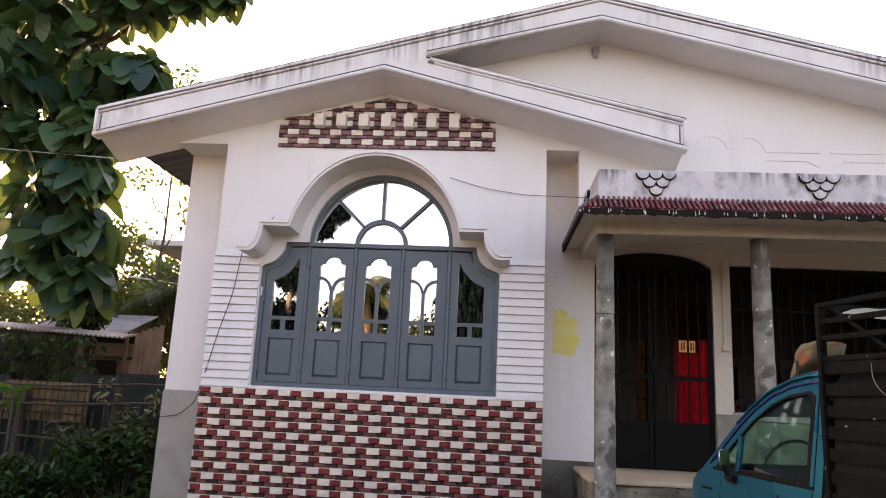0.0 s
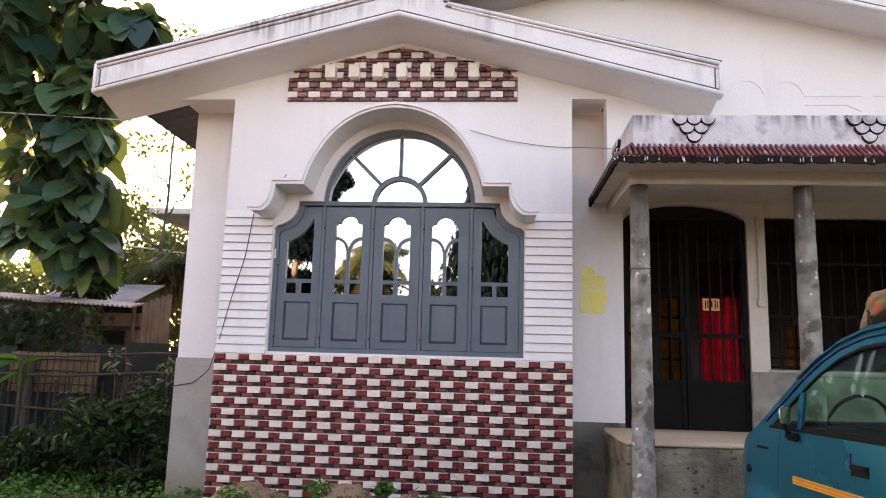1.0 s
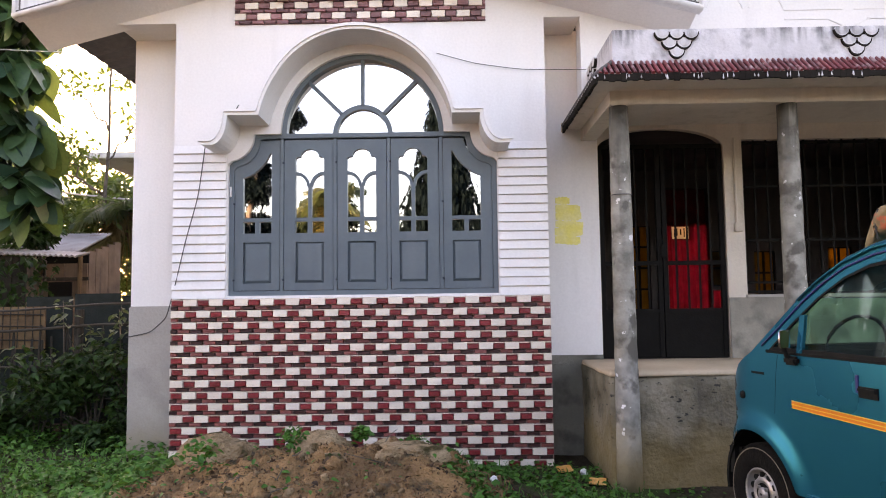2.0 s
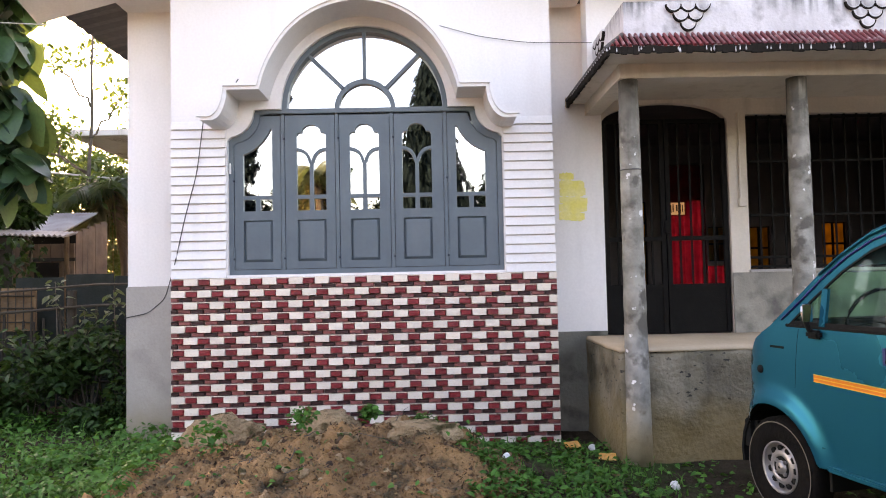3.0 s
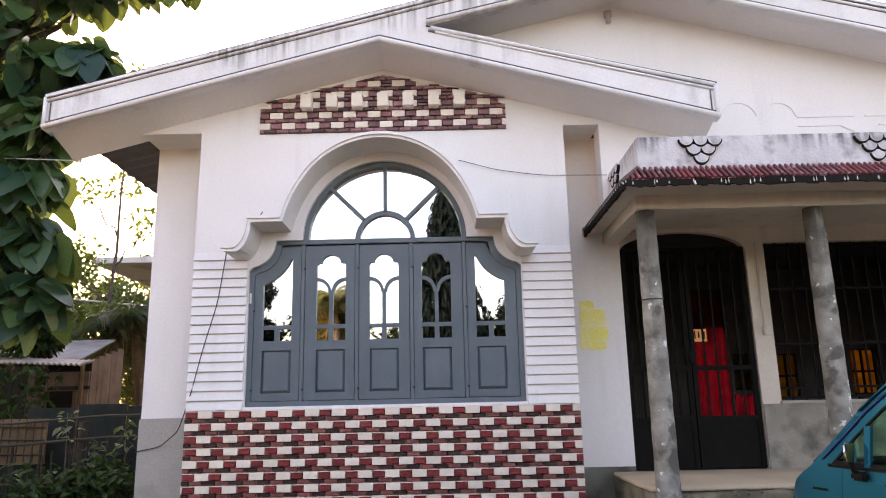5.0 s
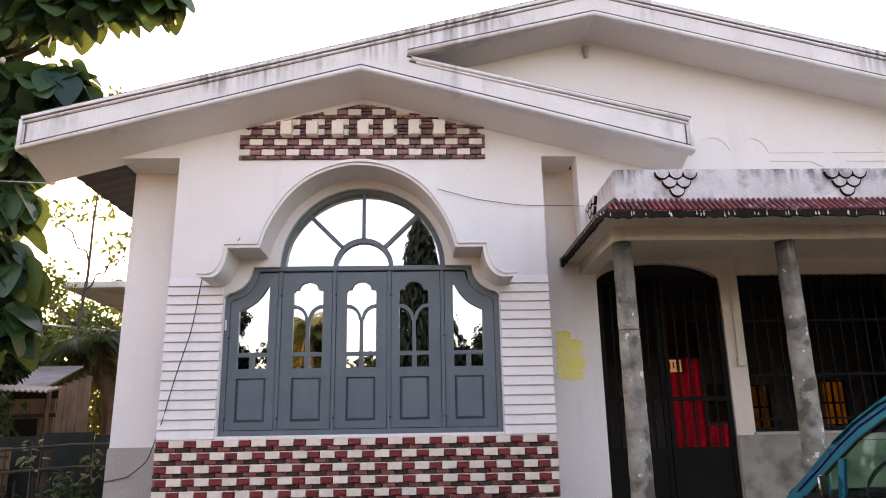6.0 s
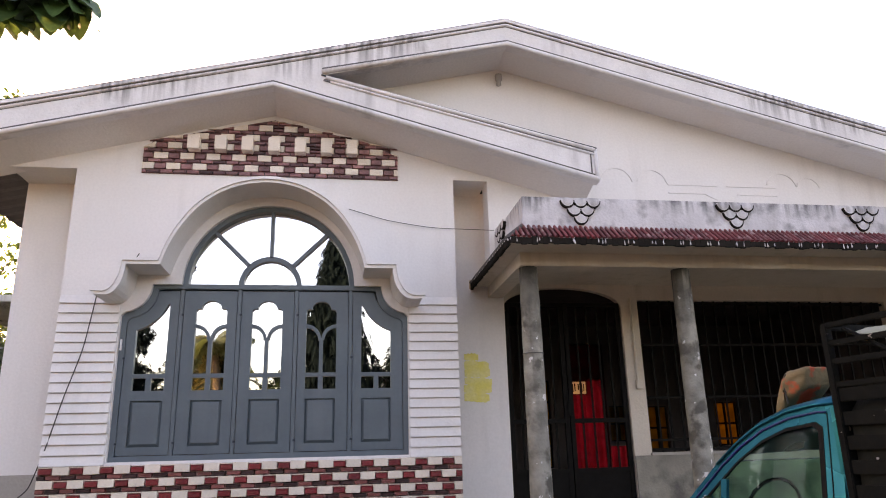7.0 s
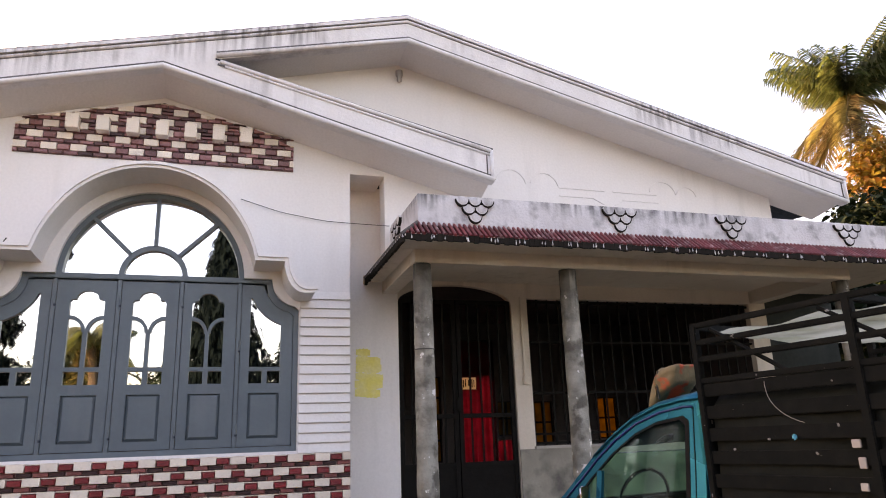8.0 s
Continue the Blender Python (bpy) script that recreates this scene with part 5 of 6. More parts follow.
bmesh.ops.create_cube(bm, size=1.0)
bmesh.ops.subdivide_edges(bm, edges=bm.edges[:], cuts=9, use_grid_fill=True)
for v in bm.verts:
    x, y, z = v.co
    k = noise.noise(v.co * 3.1) * 0.014 + noise.noise(v.co * 8.0) * 0.006
    swell = (1 - (2 * x) ** 4 * 0.25) * (1 - (2 * z) ** 4 * 0.25)
    v.co = Vector((0.420 + x * 0.24 + (0.09 * (z + 0.5) if x < 0 else 0.02 * z), 0.30 + y * 0.24 * swell + k, 1.738 + z * 0.165 + k + 0.16 * x * (0.5 - z) + 0.03 * x))
sack = mesh_ob("sack", bm, SACK, smooth=True)
sack.matrix_world = TRUCK
tagged(sack, "printed cream and orange woven sack lying on the cab roof", "sack")
part("tie", tube([(0.43, 0.190, 1.665), (0.435, 0.180, 1.735), (0.44, 0.192, 1.81)], 0.005, 6), CABLE, sack, "dark cord round the sack")
rp = mesh_ob("rope", tube([(1.24 + 0.02 * t + 0.035 * t * t, -0.02 - 0.01 * math.sin(3 * t), 1.68 - 0.16 * t + 0.035 * t * t) for t in [i / 12 * 1.8 for i in range(13)]], 0.0013, 6), ROPE)
rp.matrix_world = TRUCK
tagged(rp, "loose pale rope hanging on the cage side", "rope")
bm = box(B(), 1.320, 1.340, -0.012, 0.004, 1.438, 1.462, 0.006)
rag = mesh_ob("rag", bm, surf("blue_rag", (0.05, 0.45, 0.65), 0.7))
rag.matrix_world = TRUCK
tagged(rag, "scrap of light blue cloth caught on the cage", "rag")

# ---- tiles on the front wall ----
part("tile_backing", box(B(), -1.652, 1.612, -0.010, -0.001, -0.05, 1.466), GROUT, house)
PITCH_X = 0.2205
TALL, LOW = 0.0610, 0.0375


def tile_mesh(w, h, d, e=0.005):
    """One tile with a chamfer all round its face."""
    bm = B()
    box(bm, -w / 2, w / 2, -d, 0, -h / 2, h / 2)
    for v in bm.verts:
        if v.co.y < -d / 2:
            v.co.x -= math.copysign(e, v.co.x)
            v.co.z -= math.copysign(e, v.co.z)
    return bm


def as_data(name, bm, mat):
    bmesh.ops.recalc_face_normals(bm, faces=bm.faces[:])
    me = bpy.data.meshes.new(name)
    bm.to_mesh(me)
    bm.free()
    me.materials.append(mat)
    return me


# ---- wires ----
def wire(pts, r, mat, label):
    path = []
    for i in range(len(pts) - 1):
        for k in range(8):
            path.append(Vector(pts[i]).lerp(Vector(pts[i + 1]), k / 8))
    path.append(Vector(pts[-1]))
    for _ in range(3):
        path = [path[0]] + [(path[i - 1] + 2 * path[i] + path[i + 1]) / 4 for i in range(1, len(path) - 1)] + [path[-1]]
    return tagged(mesh_ob("cable", tube(path, r, 6), mat), label, "cable")


wire([(-1.355, -0.06, 2.80), (-1.42, -0.035, 2.36), (-1.525, -0.035, 1.975), (-1.61, -0.035, 1.59), (-1.80, 0.25, 1.30), (-2.0, 0.375, 1.17), (-2.215, 0.375, 1.13)], 0.0045, CABLE, "thin black cable hanging down beside the window")
wire([(0.66, -0.02, 3.60), (1.0, -0.02, 3.50), (1.4, -0.02, 3.44), (1.97, -0.02, 3.43)], 0.003, CABLE, "thin dark wire along the white wall")
wire([(-1.01, -0.33, 3.03), (-0.985, -0.33, 3.075)], 0.004, CABLE, "short stub of wire on the window hood")
wire([(-13.0, 10.5, 5.0), (-9.5, 9.8, 4.2), (-7.9, 9.5, 3.95), (-5.48, 8.95, 3.62)], 0.022, PALE_CABLE, "pale overhead cable hanging between the trees")
wire([(-9.0, 1.2, 5.0), (-5.5, 1.2, 4.25), (-3.0, 1.2, 4.10)], 0.006, PALE_CABLE, "thin overhead line among the leaves")

# ---- rocks, litter ----
def rock(x, y, r, sq, seed, tall=1.0):
    bm = B()
    bmesh.ops.create_icosphere(bm, subdivisions=4, radius=1.0)
    z = height(x, y)
    for v in bm.verts:
        k = 1 + 0.34 * noise.noise(v.co * 1.3 + Vector((seed, 0, 0))) + 0.17 * noise.noise(v.co * 3.1 + Vector((0, seed, 0))) + 0.08 * noise.noise(v.co * 7.3 + Vector((seed, seed, 0))) + 0.045 * noise.noise(v.co * 17 + Vector((seed, 0, 3)))
        v.co = Vector([math.copysign(abs(c) ** 0.62, c) for c in v.co]) * 0.92
        v.co = Vector((x + v.co.x * r * k * sq, y + v.co.y * r * k * 0.8, z + v.co.z * r * k * 0.75 * tall))
    return tagged(mesh_ob("rock", bm, ROCK, smooth=True), "large brown earth-caked rock on the soil heap", "rock", "rocks on the heap")


rock(-1.06, -0.66, 0.29, 1.05, 1.0, 1.25)
rock(-0.26, -0.62, 0.235, 1.0, 4.0, 1.25)
rock(0.24, -0.62, 0.175, 1.0, 7.0, 1.30)
rock(0.45, -1.02, 0.19, 1.5, 9.0, 0.55)
rock(-0.10, -1.05, 0.13, 1.4, 15.0, 0.45)
rng = np.random.default_rng(21)
for k in range(120):
    x, y = rng.uniform(-1.5, 1.1), rng.uniform(-2.2, -0.4)
    r = float(rng.uniform(0.010, 0.028) if k % 12 else rng.uniform(0.035, 0.06))
    bm = B()
    bmesh.ops.create_icosphere(bm, subdivisions=2, radius=r)
    z = height(x, y)
    for v in bm.verts:
        v.co = Vector((x, y, z + r * 0.15)) + v.co * (1 + 0.9 * noise.noise(v.co / r * 1.1 + Vector((k, 0, 0))) + 0.5 * noise.noise(v.co / r * 3.1 + Vector((k, 0, 0))))
    tagged(mesh_ob("clod", bm, ROCK if k % 3 else SOIL, smooth=True), "small clod of brown earth on the heap", "clod", "clods on the heap")
for x, y, s, a in ((1.66, -0.22, 0.13, 20), (1.85, -0.62, 0.13, -12)):
    bm = B()
    bmesh.ops.create_grid(bm, x_segments=6, y_segments=4, size=0.5)
    for v in bm.verts:
        v.co = Vector((v.co.x * s, v.co.y * s * 0.6, 0.03 + 0.012 * noise.noise(v.co * 5)))
    r = bmesh.ops.extrude_face_region(bm, geom=bm.faces[:])
    bmesh.ops.translate(bm, verts=[v for v in r["geom"] if isinstance(v, bmesh.types.BMVert)], vec=(0, 0, 0.006))
    o = mesh_ob("wrapper", bm, LITTER)
    o.matrix_world = pose(x, y, height(x, y) - 0.005, 25, 0, a)
    tagged(o, "crumpled orange plastic wrapper lying on the weeds", "litter", "litter on the ground")
for x, y in ((1.05, -1.05), (1.80, -0.35), (2.1, -1.4)):
    bm = B()
    bmesh.ops.create_icosphere(bm, subdivisions=2, radius=0.03)
    for v in bm.verts:
        v.co = Vector((x, y, height(x, y) + 0.03)) + v.co * (1 + 0.6 * noise.noise(v.co * 40))
    tagged(mesh_ob("litter", bm, PLASTIC_W), "scrap of white plastic lying among the weeds", "litter", "litter on the ground")

rng = np.random.default_rng(33)
for k in range(14):
    x, y, a, ln = rng.uniform(-1.2, 0.9), rng.uniform(-1.7, -0.7), rng.uniform(0, 6.28), rng.uniform(0.08, 0.26)
    z, up = height(x, y), rng.uniform(0.0, 0.5)
    pts = [(x + ln * s * math.cos(a) + 0.01 * math.sin(5 * s + k), y + ln * s * math.sin(a), max(z + ln * s * up, height(x + ln * s * math.cos(a), y + ln * s * math.sin(a)) + 0.004)) for s in (0, 0.25, 0.5, 0.75, 1)]
    tagged(mesh_ob("twig", tube(pts, 0.004, 5, taper=0.002), BARK), "thin dry twig lying on the soil heap", "twig", "twigs on the heap")

# ---- weeds and grass ----
rng = np.random.default_rng(8)
pl = []
for x0, x1, y0, y1, count, h in ((-5.5, -1.55, -2.6, 1.3, 17000, 0.17), (-2.6, -1.3, -2.4, -0.2, 4000, 0.13), (0.75, 2.0, -1.9, -0.05, 1500, 0.05), (0.7, 1.7, -2.2, -0.4, 1500, 0.06), (1.9, 4.0, -1.7, -0.75, 420, 0.03), (-1.6, 1.2, -2.9, -0.3, 500, 0.07)):
    x, y = rng.uniform(x0, x1, count), rng.uniform(y0, y1, count)
    keep = np.array([noise.noise((a * 1.6, b * 1.6, 3)) > -0.18 for a, b in zip(x, y)])
    x, y = x[keep], y[keep]
    z = np.array([height(a, b) for a, b in zip(x, y)]) + rng.uniform(0, 1, len(x)) ** 1.5 * h
    pl.append(np.stack([x, y, z], 1))
pl = np.concatenate(pl)
weeds = leaf_mesh("weeds", pl, rng.uniform(0.022, 0.066, len(pl)), WEED, width=0.6, droop=0.3, rng=rng)
tagged(weeds, "low green broad-leaved weeds covering the yard edge", "weeds", kind="stuff")
pl = clumps([(0.55, -0.45, 0.22), (0.45, -0.35, 0.30), (-0.35, -1.1, 0.5), (-0.95, -1.25, 0.42), (0.05, -0.55, 0.42), (-1.55, -0.45, 0.15)], [0.15, 0.1, 0.10, 0.14, 0.08, 0.16], 130, rng)
weeds2 = leaf_mesh("heap_weeds", pl, rng.uniform(0.025, 0.06, len(pl)), WEED, width=0.6, rng=rng)
tagged(weeds2, "sparse green weeds sprouting on the soil heap", "weeds", kind="stuff")
x, y = rng.uniform(-1.7, 1.9, 1500), rng.uniform(-2.4, -0.15, 1500)
dry = leaf_mesh("dry_leaves", np.stack([x, y, np.array([height(a, b) for a, b in zip(x, y)]) + 0.012], 1), rng.uniform(0.015, 0.05, 1500), DRY, width=0.5, rng=rng)
tagged(dry, "scattered dry brown leaves and chips on the soil", "litter", kind="stuff")
vs, fs = [], []
for k in range(8000):
    x, y = rng.uniform(-1.7, 1.2), rng.uniform(-2.3, -0.25)
    c, r = Vector((x, y, height(x, y))), rng.uniform(0.004, 0.009) if k % 9 else rng.uniform(0.009, 0.018)
    q = [c + Vector(rng.normal(size=3)) * r for _ in range(5)]
    base = len(vs)
    vs += [tuple(p) for p in q]
    fs += [tuple(base + i for i in t_) for t_ in ((0, 1, 2), (0, 2, 3), (0, 3, 1), (4, 2, 1), (4, 3, 2), (4, 1, 3))]
me = bpy.data.meshes.new("crumbs")
me.from_pydata(vs, [], fs)
me.materials.append(CRUMB)
tagged(new("crumbs", me), "loose crumbs of brown earth strewn over the heap", "soil", kind="stuff")
bm = B()
for k in range(900):
    x, y = (rng.uniform(-4.5, -1.4), rng.uniform(-2.4, 0.6)) if k % 3 else (rng.uniform(0.8, 2.2), rng.uniform(-1.7, -0.1))
    z, h, a = height(x, y), rng.uniform(0.06, 0.20) * (1.0 if x < 0 else 0.45), rng.uniform(0, 6.28)
    p = [Vector((x, y, z)), Vector((x + 0.25 * h * math.cos(a), y + 0.25 * h * math.sin(a), z + 0.7 * h)), Vector((x + 0.7 * h * math.cos(a), y + 0.7 * h * math.sin(a), z + h))]
    s = Vector((-math.sin(a), math.cos(a), 0)) * 0.004
    v = [bm.verts.new(q) for q in (p[0] - s, p[0] + s, p[1] + s, p[1] - s, p[2])]
    bm.faces.new((v[0], v[1], v[2], v[3]))
    bm.faces.new((v[3], v[2], v[4]))
grass = mesh_ob("grass", bm, WEED)
tagged(grass, "thin green grass blades among the weeds", "grass", kind="stuff")

# ---- fence, shed and neighbour's house at the side ----
fence = thing("bamboo_fence", "old dark bamboo fence overgrown with shrubs", "fence", (-4.2, 1.5, 0))
for z, t in ((0.45, 0.013), (0.83, 0.014), (1.08, 0.015), (1.30, 0.013)):
    pts = [(-8.0 + 0.5 * i, 1.5 + 0.02 * math.sin(i * 2.1), z + 0.02 * math.sin(i * 1.4) + 0.012 * i * (1 if z > 0.9 else -0.4)) for i in range(13)]
    part("rail", local(tube(pts, t, 8), fence), BAMBOO, fence, "long bamboo rail")
rng = np.random.default_rng(31)
for k in range(62):
    x = -8.0 + 0.097 * k
    lean = rng.uniform(-0.03, 0.03)
    part("stake", local(tube([(x, 1.53, -0.05), (x + lean, 1.53, 0.6), (x + lean * 2, 1.53, rng.uniform(0.95, 1.25))], 0.012, 6), fence), BAMBOO, fence)
for x in (-7.4, -5.9, -4.5, -3.3):
    part("post", local(tube([(x, 1.56, -0.1), (x + 0.02, 1.56, 1.38)], 0.045, 10), fence), BAMBOO, fence, "stout wooden post")
matting = mesh_ob("woven_screen", box(B(), -4.78, -3.70, 1.62, 1.645, 0.96, 1.42), SCREEN)
# Boards added to give the shade behind the fence by their dark colour.
for i in range(20):
    o = mesh_ob("shade_board", box(B(), -7.75 + 0.20 * i, -7.556 + 0.20 * i, 1.66 + 0.008 * (i % 2), 1.685, 0.0, (0.95 if i > 14 else 1.42) + 0.03 * (i % 3)), DARK_SHEET)
    tagged(o, "added board behind the bamboo fence, shade put into its colour", "board", "boards behind the fence")
for i in range(13):
    part("cane", tube([(-4.74 + 0.083 * i, 1.612, 0.97), (-4.735 + 0.083 * i, 1.608, 1.42)], 0.006, 5), BAMBOO, matting)
for z in (1.05, 1.20, 1.33):
    part("cane", tube([(-4.77, 1.606, z), (-4.2, 1.603, z + 0.012), (-3.71, 1.606, z)], 0.008, 5), BAMBOO, matting, "split bamboo cross cane")
tagged(matting, "brown woven bamboo screen behind the fence rails", "screen")
sheets = thing("tin_fence", "low run of dark grey flat tin sheets behind the fence", "fence", (-3.2, 1.95, 0))
for i in range(4):
    part("tin_sheet", local(box(B(), -4.1 + 0.55 * i, -3.57 + 0.55 * i, 1.94 + 0.012 * (i % 2), 1.95 + 0.012 * (i % 2), 0.1, 1.53 + 0.03 * (i % 2)), sheets), DARK_SHEET, sheets)
for x in (-4.0, -3.0, -2.1):
    part("post", local(tube([(x, 2.0, -0.05), (x, 2.0, 1.48)], 0.035, 8), sheets), BAMBOO, sheets)

shed = thing("wooden_shed", "weathered wooden shed with pale tin roof behind the fence", "shed", (-6.2, 4.6, 0))


def tin_roof(x0, x1, y0, z0, y1, z1, skew=0.0, n=70):
    bm = B()
    a = [bm.verts.new((x0 + (x1 - x0) * i / n, y0, z0 + skew * i / n + 0.014 * (-1) ** i)) for i in range(n + 1)]
    b = [bm.verts.new((x0 - 0.12 + (x1 - x0) * i / n, y1, z1 + skew * i / n + 0.014 * (-1) ** i)) for i in range(n + 1)]
    for i in range(n):
        bm.faces.new((a[i], a[i + 1], b[i + 1], b[i]))
    r = bmesh.ops.extrude_face_region(bm, geom=bm.faces[:])
    bmesh.ops.translate(bm, verts=[v for v in r["geom"] if isinstance(v, bmesh.types.BMVert)], vec=(0, 0, 0.015))
    return bm


part("roof", local(tin_roof(-6.4, -4.76, 4.2, 2.19, 5.5, 2.60), shed), TIN, shed, "pale corrugated tin roof")
for i in range(9):
    part("plank", local(box(B(), -6.3 + 0.175 * i, -6.132 + 0.175 * i, 4.45 + 0.006 * (i % 2), 4.48, 0.0, 2.24), shed), WOOD, shed)
for i in range(5):
    part("plank", local(box(B(), -4.75, -4.72 + 0.004 * (i % 2), 4.48 + 0.2 * i, 4.675 + 0.2 * i, 0.0, 2.25 + 0.05 * i), shed), WOOD, shed)
part("batten", local(box(B(), -6.3, -4.70, 4.425, 4.45, 1.80, 1.85), shed), BAMBOO, shed, "dark cross batten")
# Dark band on the planks paints the shadow below the eave.
part("eave_shade", local(box(B(), -6.3, -4.70, 4.428, 4.449, 2.06, 2.20), shed), MOULD_SHADE, shed, "dark band painting the shade under the roof")
for x in (-5.95, -5.42, -4.82):
    part("post", local(tube([(x, 4.40, 0.0), (x + 0.01, 4.40, 2.2)], 0.035, 8), shed), SCREEN, shed, "pale round post")
# Dark panel on the planks paints the shade inside an opening.
part("opening", local(box(B(), -5.30, -4.95, 4.426, 4.449, 1.50, 1.78), shed), MOULD_SHADE, shed, "dark panel painting the shade in an opening")
lean = thing("lean_to", "low lean-to with grey corrugated tin roof and screened wall", "shed", (-7.5, 3.2, 0))
part("roof", local(tin_roof(-10.0, -4.05, 2.9, 2.36, 3.45, 2.44, -0.31, 170), lean), TIN, lean, "grey corrugated tin roof")
for i in range(28):
    part("plank", local(box(B(), -9.9 + 0.182 * i, -9.722 + 0.182 * i, 3.05 + 0.006 * (i % 2), 3.08, 0.0, 2.33 - 0.0095 * i), lean), BAMBOO, lean)

neighbour = thing("neighbour_house", "white flat-roofed house partly hidden behind the side wall", "house", (-4.5, 9.0, 0))
part("roof_slab", local(box(B(), -6.70, -1.0, 8.0, 12.0, 4.42, 4.55, 0.01), neighbour), FASCIA, neighbour, "white concrete eave slab")
part("wall", local(box(B(), -5.5, -1.0, 8.9, 12.0, 0.0, 4.42), neighbour), CREAM, neighbour)

# ---- trees ----
def limb_path(a, b, rng, wob=0.15, n=7):
    a, b = Vector(a), Vector(b)
    return [a.lerp(b, i / n) + Vector(rng.uniform(-wob, wob, 3)) * (0 if i in (0, n) else 1) for i in range(n + 1)]


def tree(name, label, at, height_, crown, leaf, leaf_len, per, trunk_r, seed, hang=0.2, limbs=7, width=0.5, flat=0.8, group=""):
    """Trunk, limbs and a crown of clumps: crown is a list of centres (from the trunk's foot) and radii."""
    rng = np.random.default_rng(seed)
    t = thing(name, label, "tree", at, group)
    top = (rng.uniform(-0.3, 0.3), rng.uniform(-0.3, 0.3), height_ * 0.8)
    part("trunk", tube(limb_path((0, 0, -0.2), top, rng, trunk_r * 0.8), trunk_r, 10, taper=trunk_r * 0.35), BARK, t, "", True)
    for c, r_ in crown[:limbs]:
        start = Vector((0, 0, 0)).lerp(Vector(top), min(0.95, max(0.25, (c[2] - 0.8) / top[2])))
        part("limb", tube(limb_path(start, c, rng, 0.08), trunk_r * 0.38, 7, taper=0.012), BARK, t, "", True)
    pts = clumps([c for c, _ in crown], [r_ for _, r_ in crown], per, rng, flat)
    if leaf_len > 0.3:
        broad_leaf_mesh("crown", pts, rng.uniform(0.40, 1.25, len(pts)) * leaf_len, leaf, t, rng, hang)
    else:
        leaf_mesh("crown", pts, rng.uniform(0.6, 1.15, len(pts)) * leaf_len, leaf, t, width, 0.35, rng, hang)
    return t


def cloud(n, rng, sx, sy, z0, z1, r0, r1):
    return [((rng.uniform(-sx, sx), rng.uniform(-sy, sy), rng.uniform(z0, z1)), rng.uniform(r0, r1)) for _ in range(n)]


rng = np.random.default_rng(77)
# broad-leaved tree over the fence
crown = [((2.85, -0.4, 6.72), 0.20), ((2.3, -0.4, 6.65), 0.30), ((1.7, -0.3, 6.6), 0.42), ((1.95, -0.4, 5.50), 0.28), ((1.5, -0.3, 5.5), 0.45), ((0.7, 0.0, 5.9), 0.8), ((0.75, 0.0, 5.1), 0.6), ((0.25, -0.2, 4.75), 0.45),
         ((1.0, -0.3, 4.4), 0.50), ((0.9, -0.3, 3.7), 0.45), ((1.65, -0.5, 2.75), 0.30), ((1.1, -0.5, 3.0), 0.45), ((-0.7, 0.2, 5.5), 0.7),
         ((-0.6, 0.0, 6.1), 0.9), ((0.4, 0.1, 6.7), 0.8), ((1.2, -0.2, 7.0), 0.6), ((2.0, -0.3, 7.2), 0.45), ((0.1, -0.4, 5.5), 0.6), ((0.0, -0.4, 6.6), 0.7), ((1.50, -0.4, 4.75), 0.36), ((1.40, -0.4, 4.1), 0.34), ((1.50, -0.45, 3.4), 0.30)]
tree("teak_tree", "tall tree with very large dark green leaves beside the fence", (-5.5, 1.9, 0), 7.5, crown, TEAK, 0.39, 84, 0.14, 5, 0.6, 9, 0.62)
tree("vine_tree", "slender tree with sparse fine foliage behind the house corner", (-5.6, 6.4, 0), 7.8, cloud(16, rng, 1.3, 0.8, 3.9, 7.8, 0.35, 0.8), LEAF, 0.13, 130, 0.05, 47, 0.3, 9)
for k, (x, y, h) in enumerate(((-7.6, 6.3, 3.0), (-6.3, 7.0, 3.3), (-9.2, 6.0, 3.3))):
    tree("garden_tree", "low bushy tree behind the shed roofs", (x, y, 0), h, cloud(10, rng, 0.9, 0.7, 1.6, h, 0.45, 0.7), LEAF, 0.14, 220, 0.10, 250 + k, 0.2, 6, group="trees behind the fence")
# finer trees further back, low sun behind them
for k, (x, y, h) in enumerate(((-9.5, 9.5, 5.0), (-13.0, 10.5, 5.6), (-7.2, 12.5, 5.6), (-16.5, 13.0, 6.4), (-11.0, 15.0, 6.5), (-5.2, 15.0, 5.2), (-7.6, 14.0, 5.0), (-9.0, 16.5, 5.4), (-6.2, 12.0, 4.4), (-8.6, 11.0, 4.6), (-13.5, 17.0, 7.0), (-11.8, 8.0, 4.6))):
    tree("garden_tree", "leafy green tree with fine foliage against the low sun", (x, y, 0), h, cloud(15, rng, h * 0.26, h * 0.2, h * 0.25, h * 0.98, 0.5, 1.05), LEAF, 0.18, 260, 0.16, 40 + k, 0.2, 9, 0.5, group="trees behind the fence")
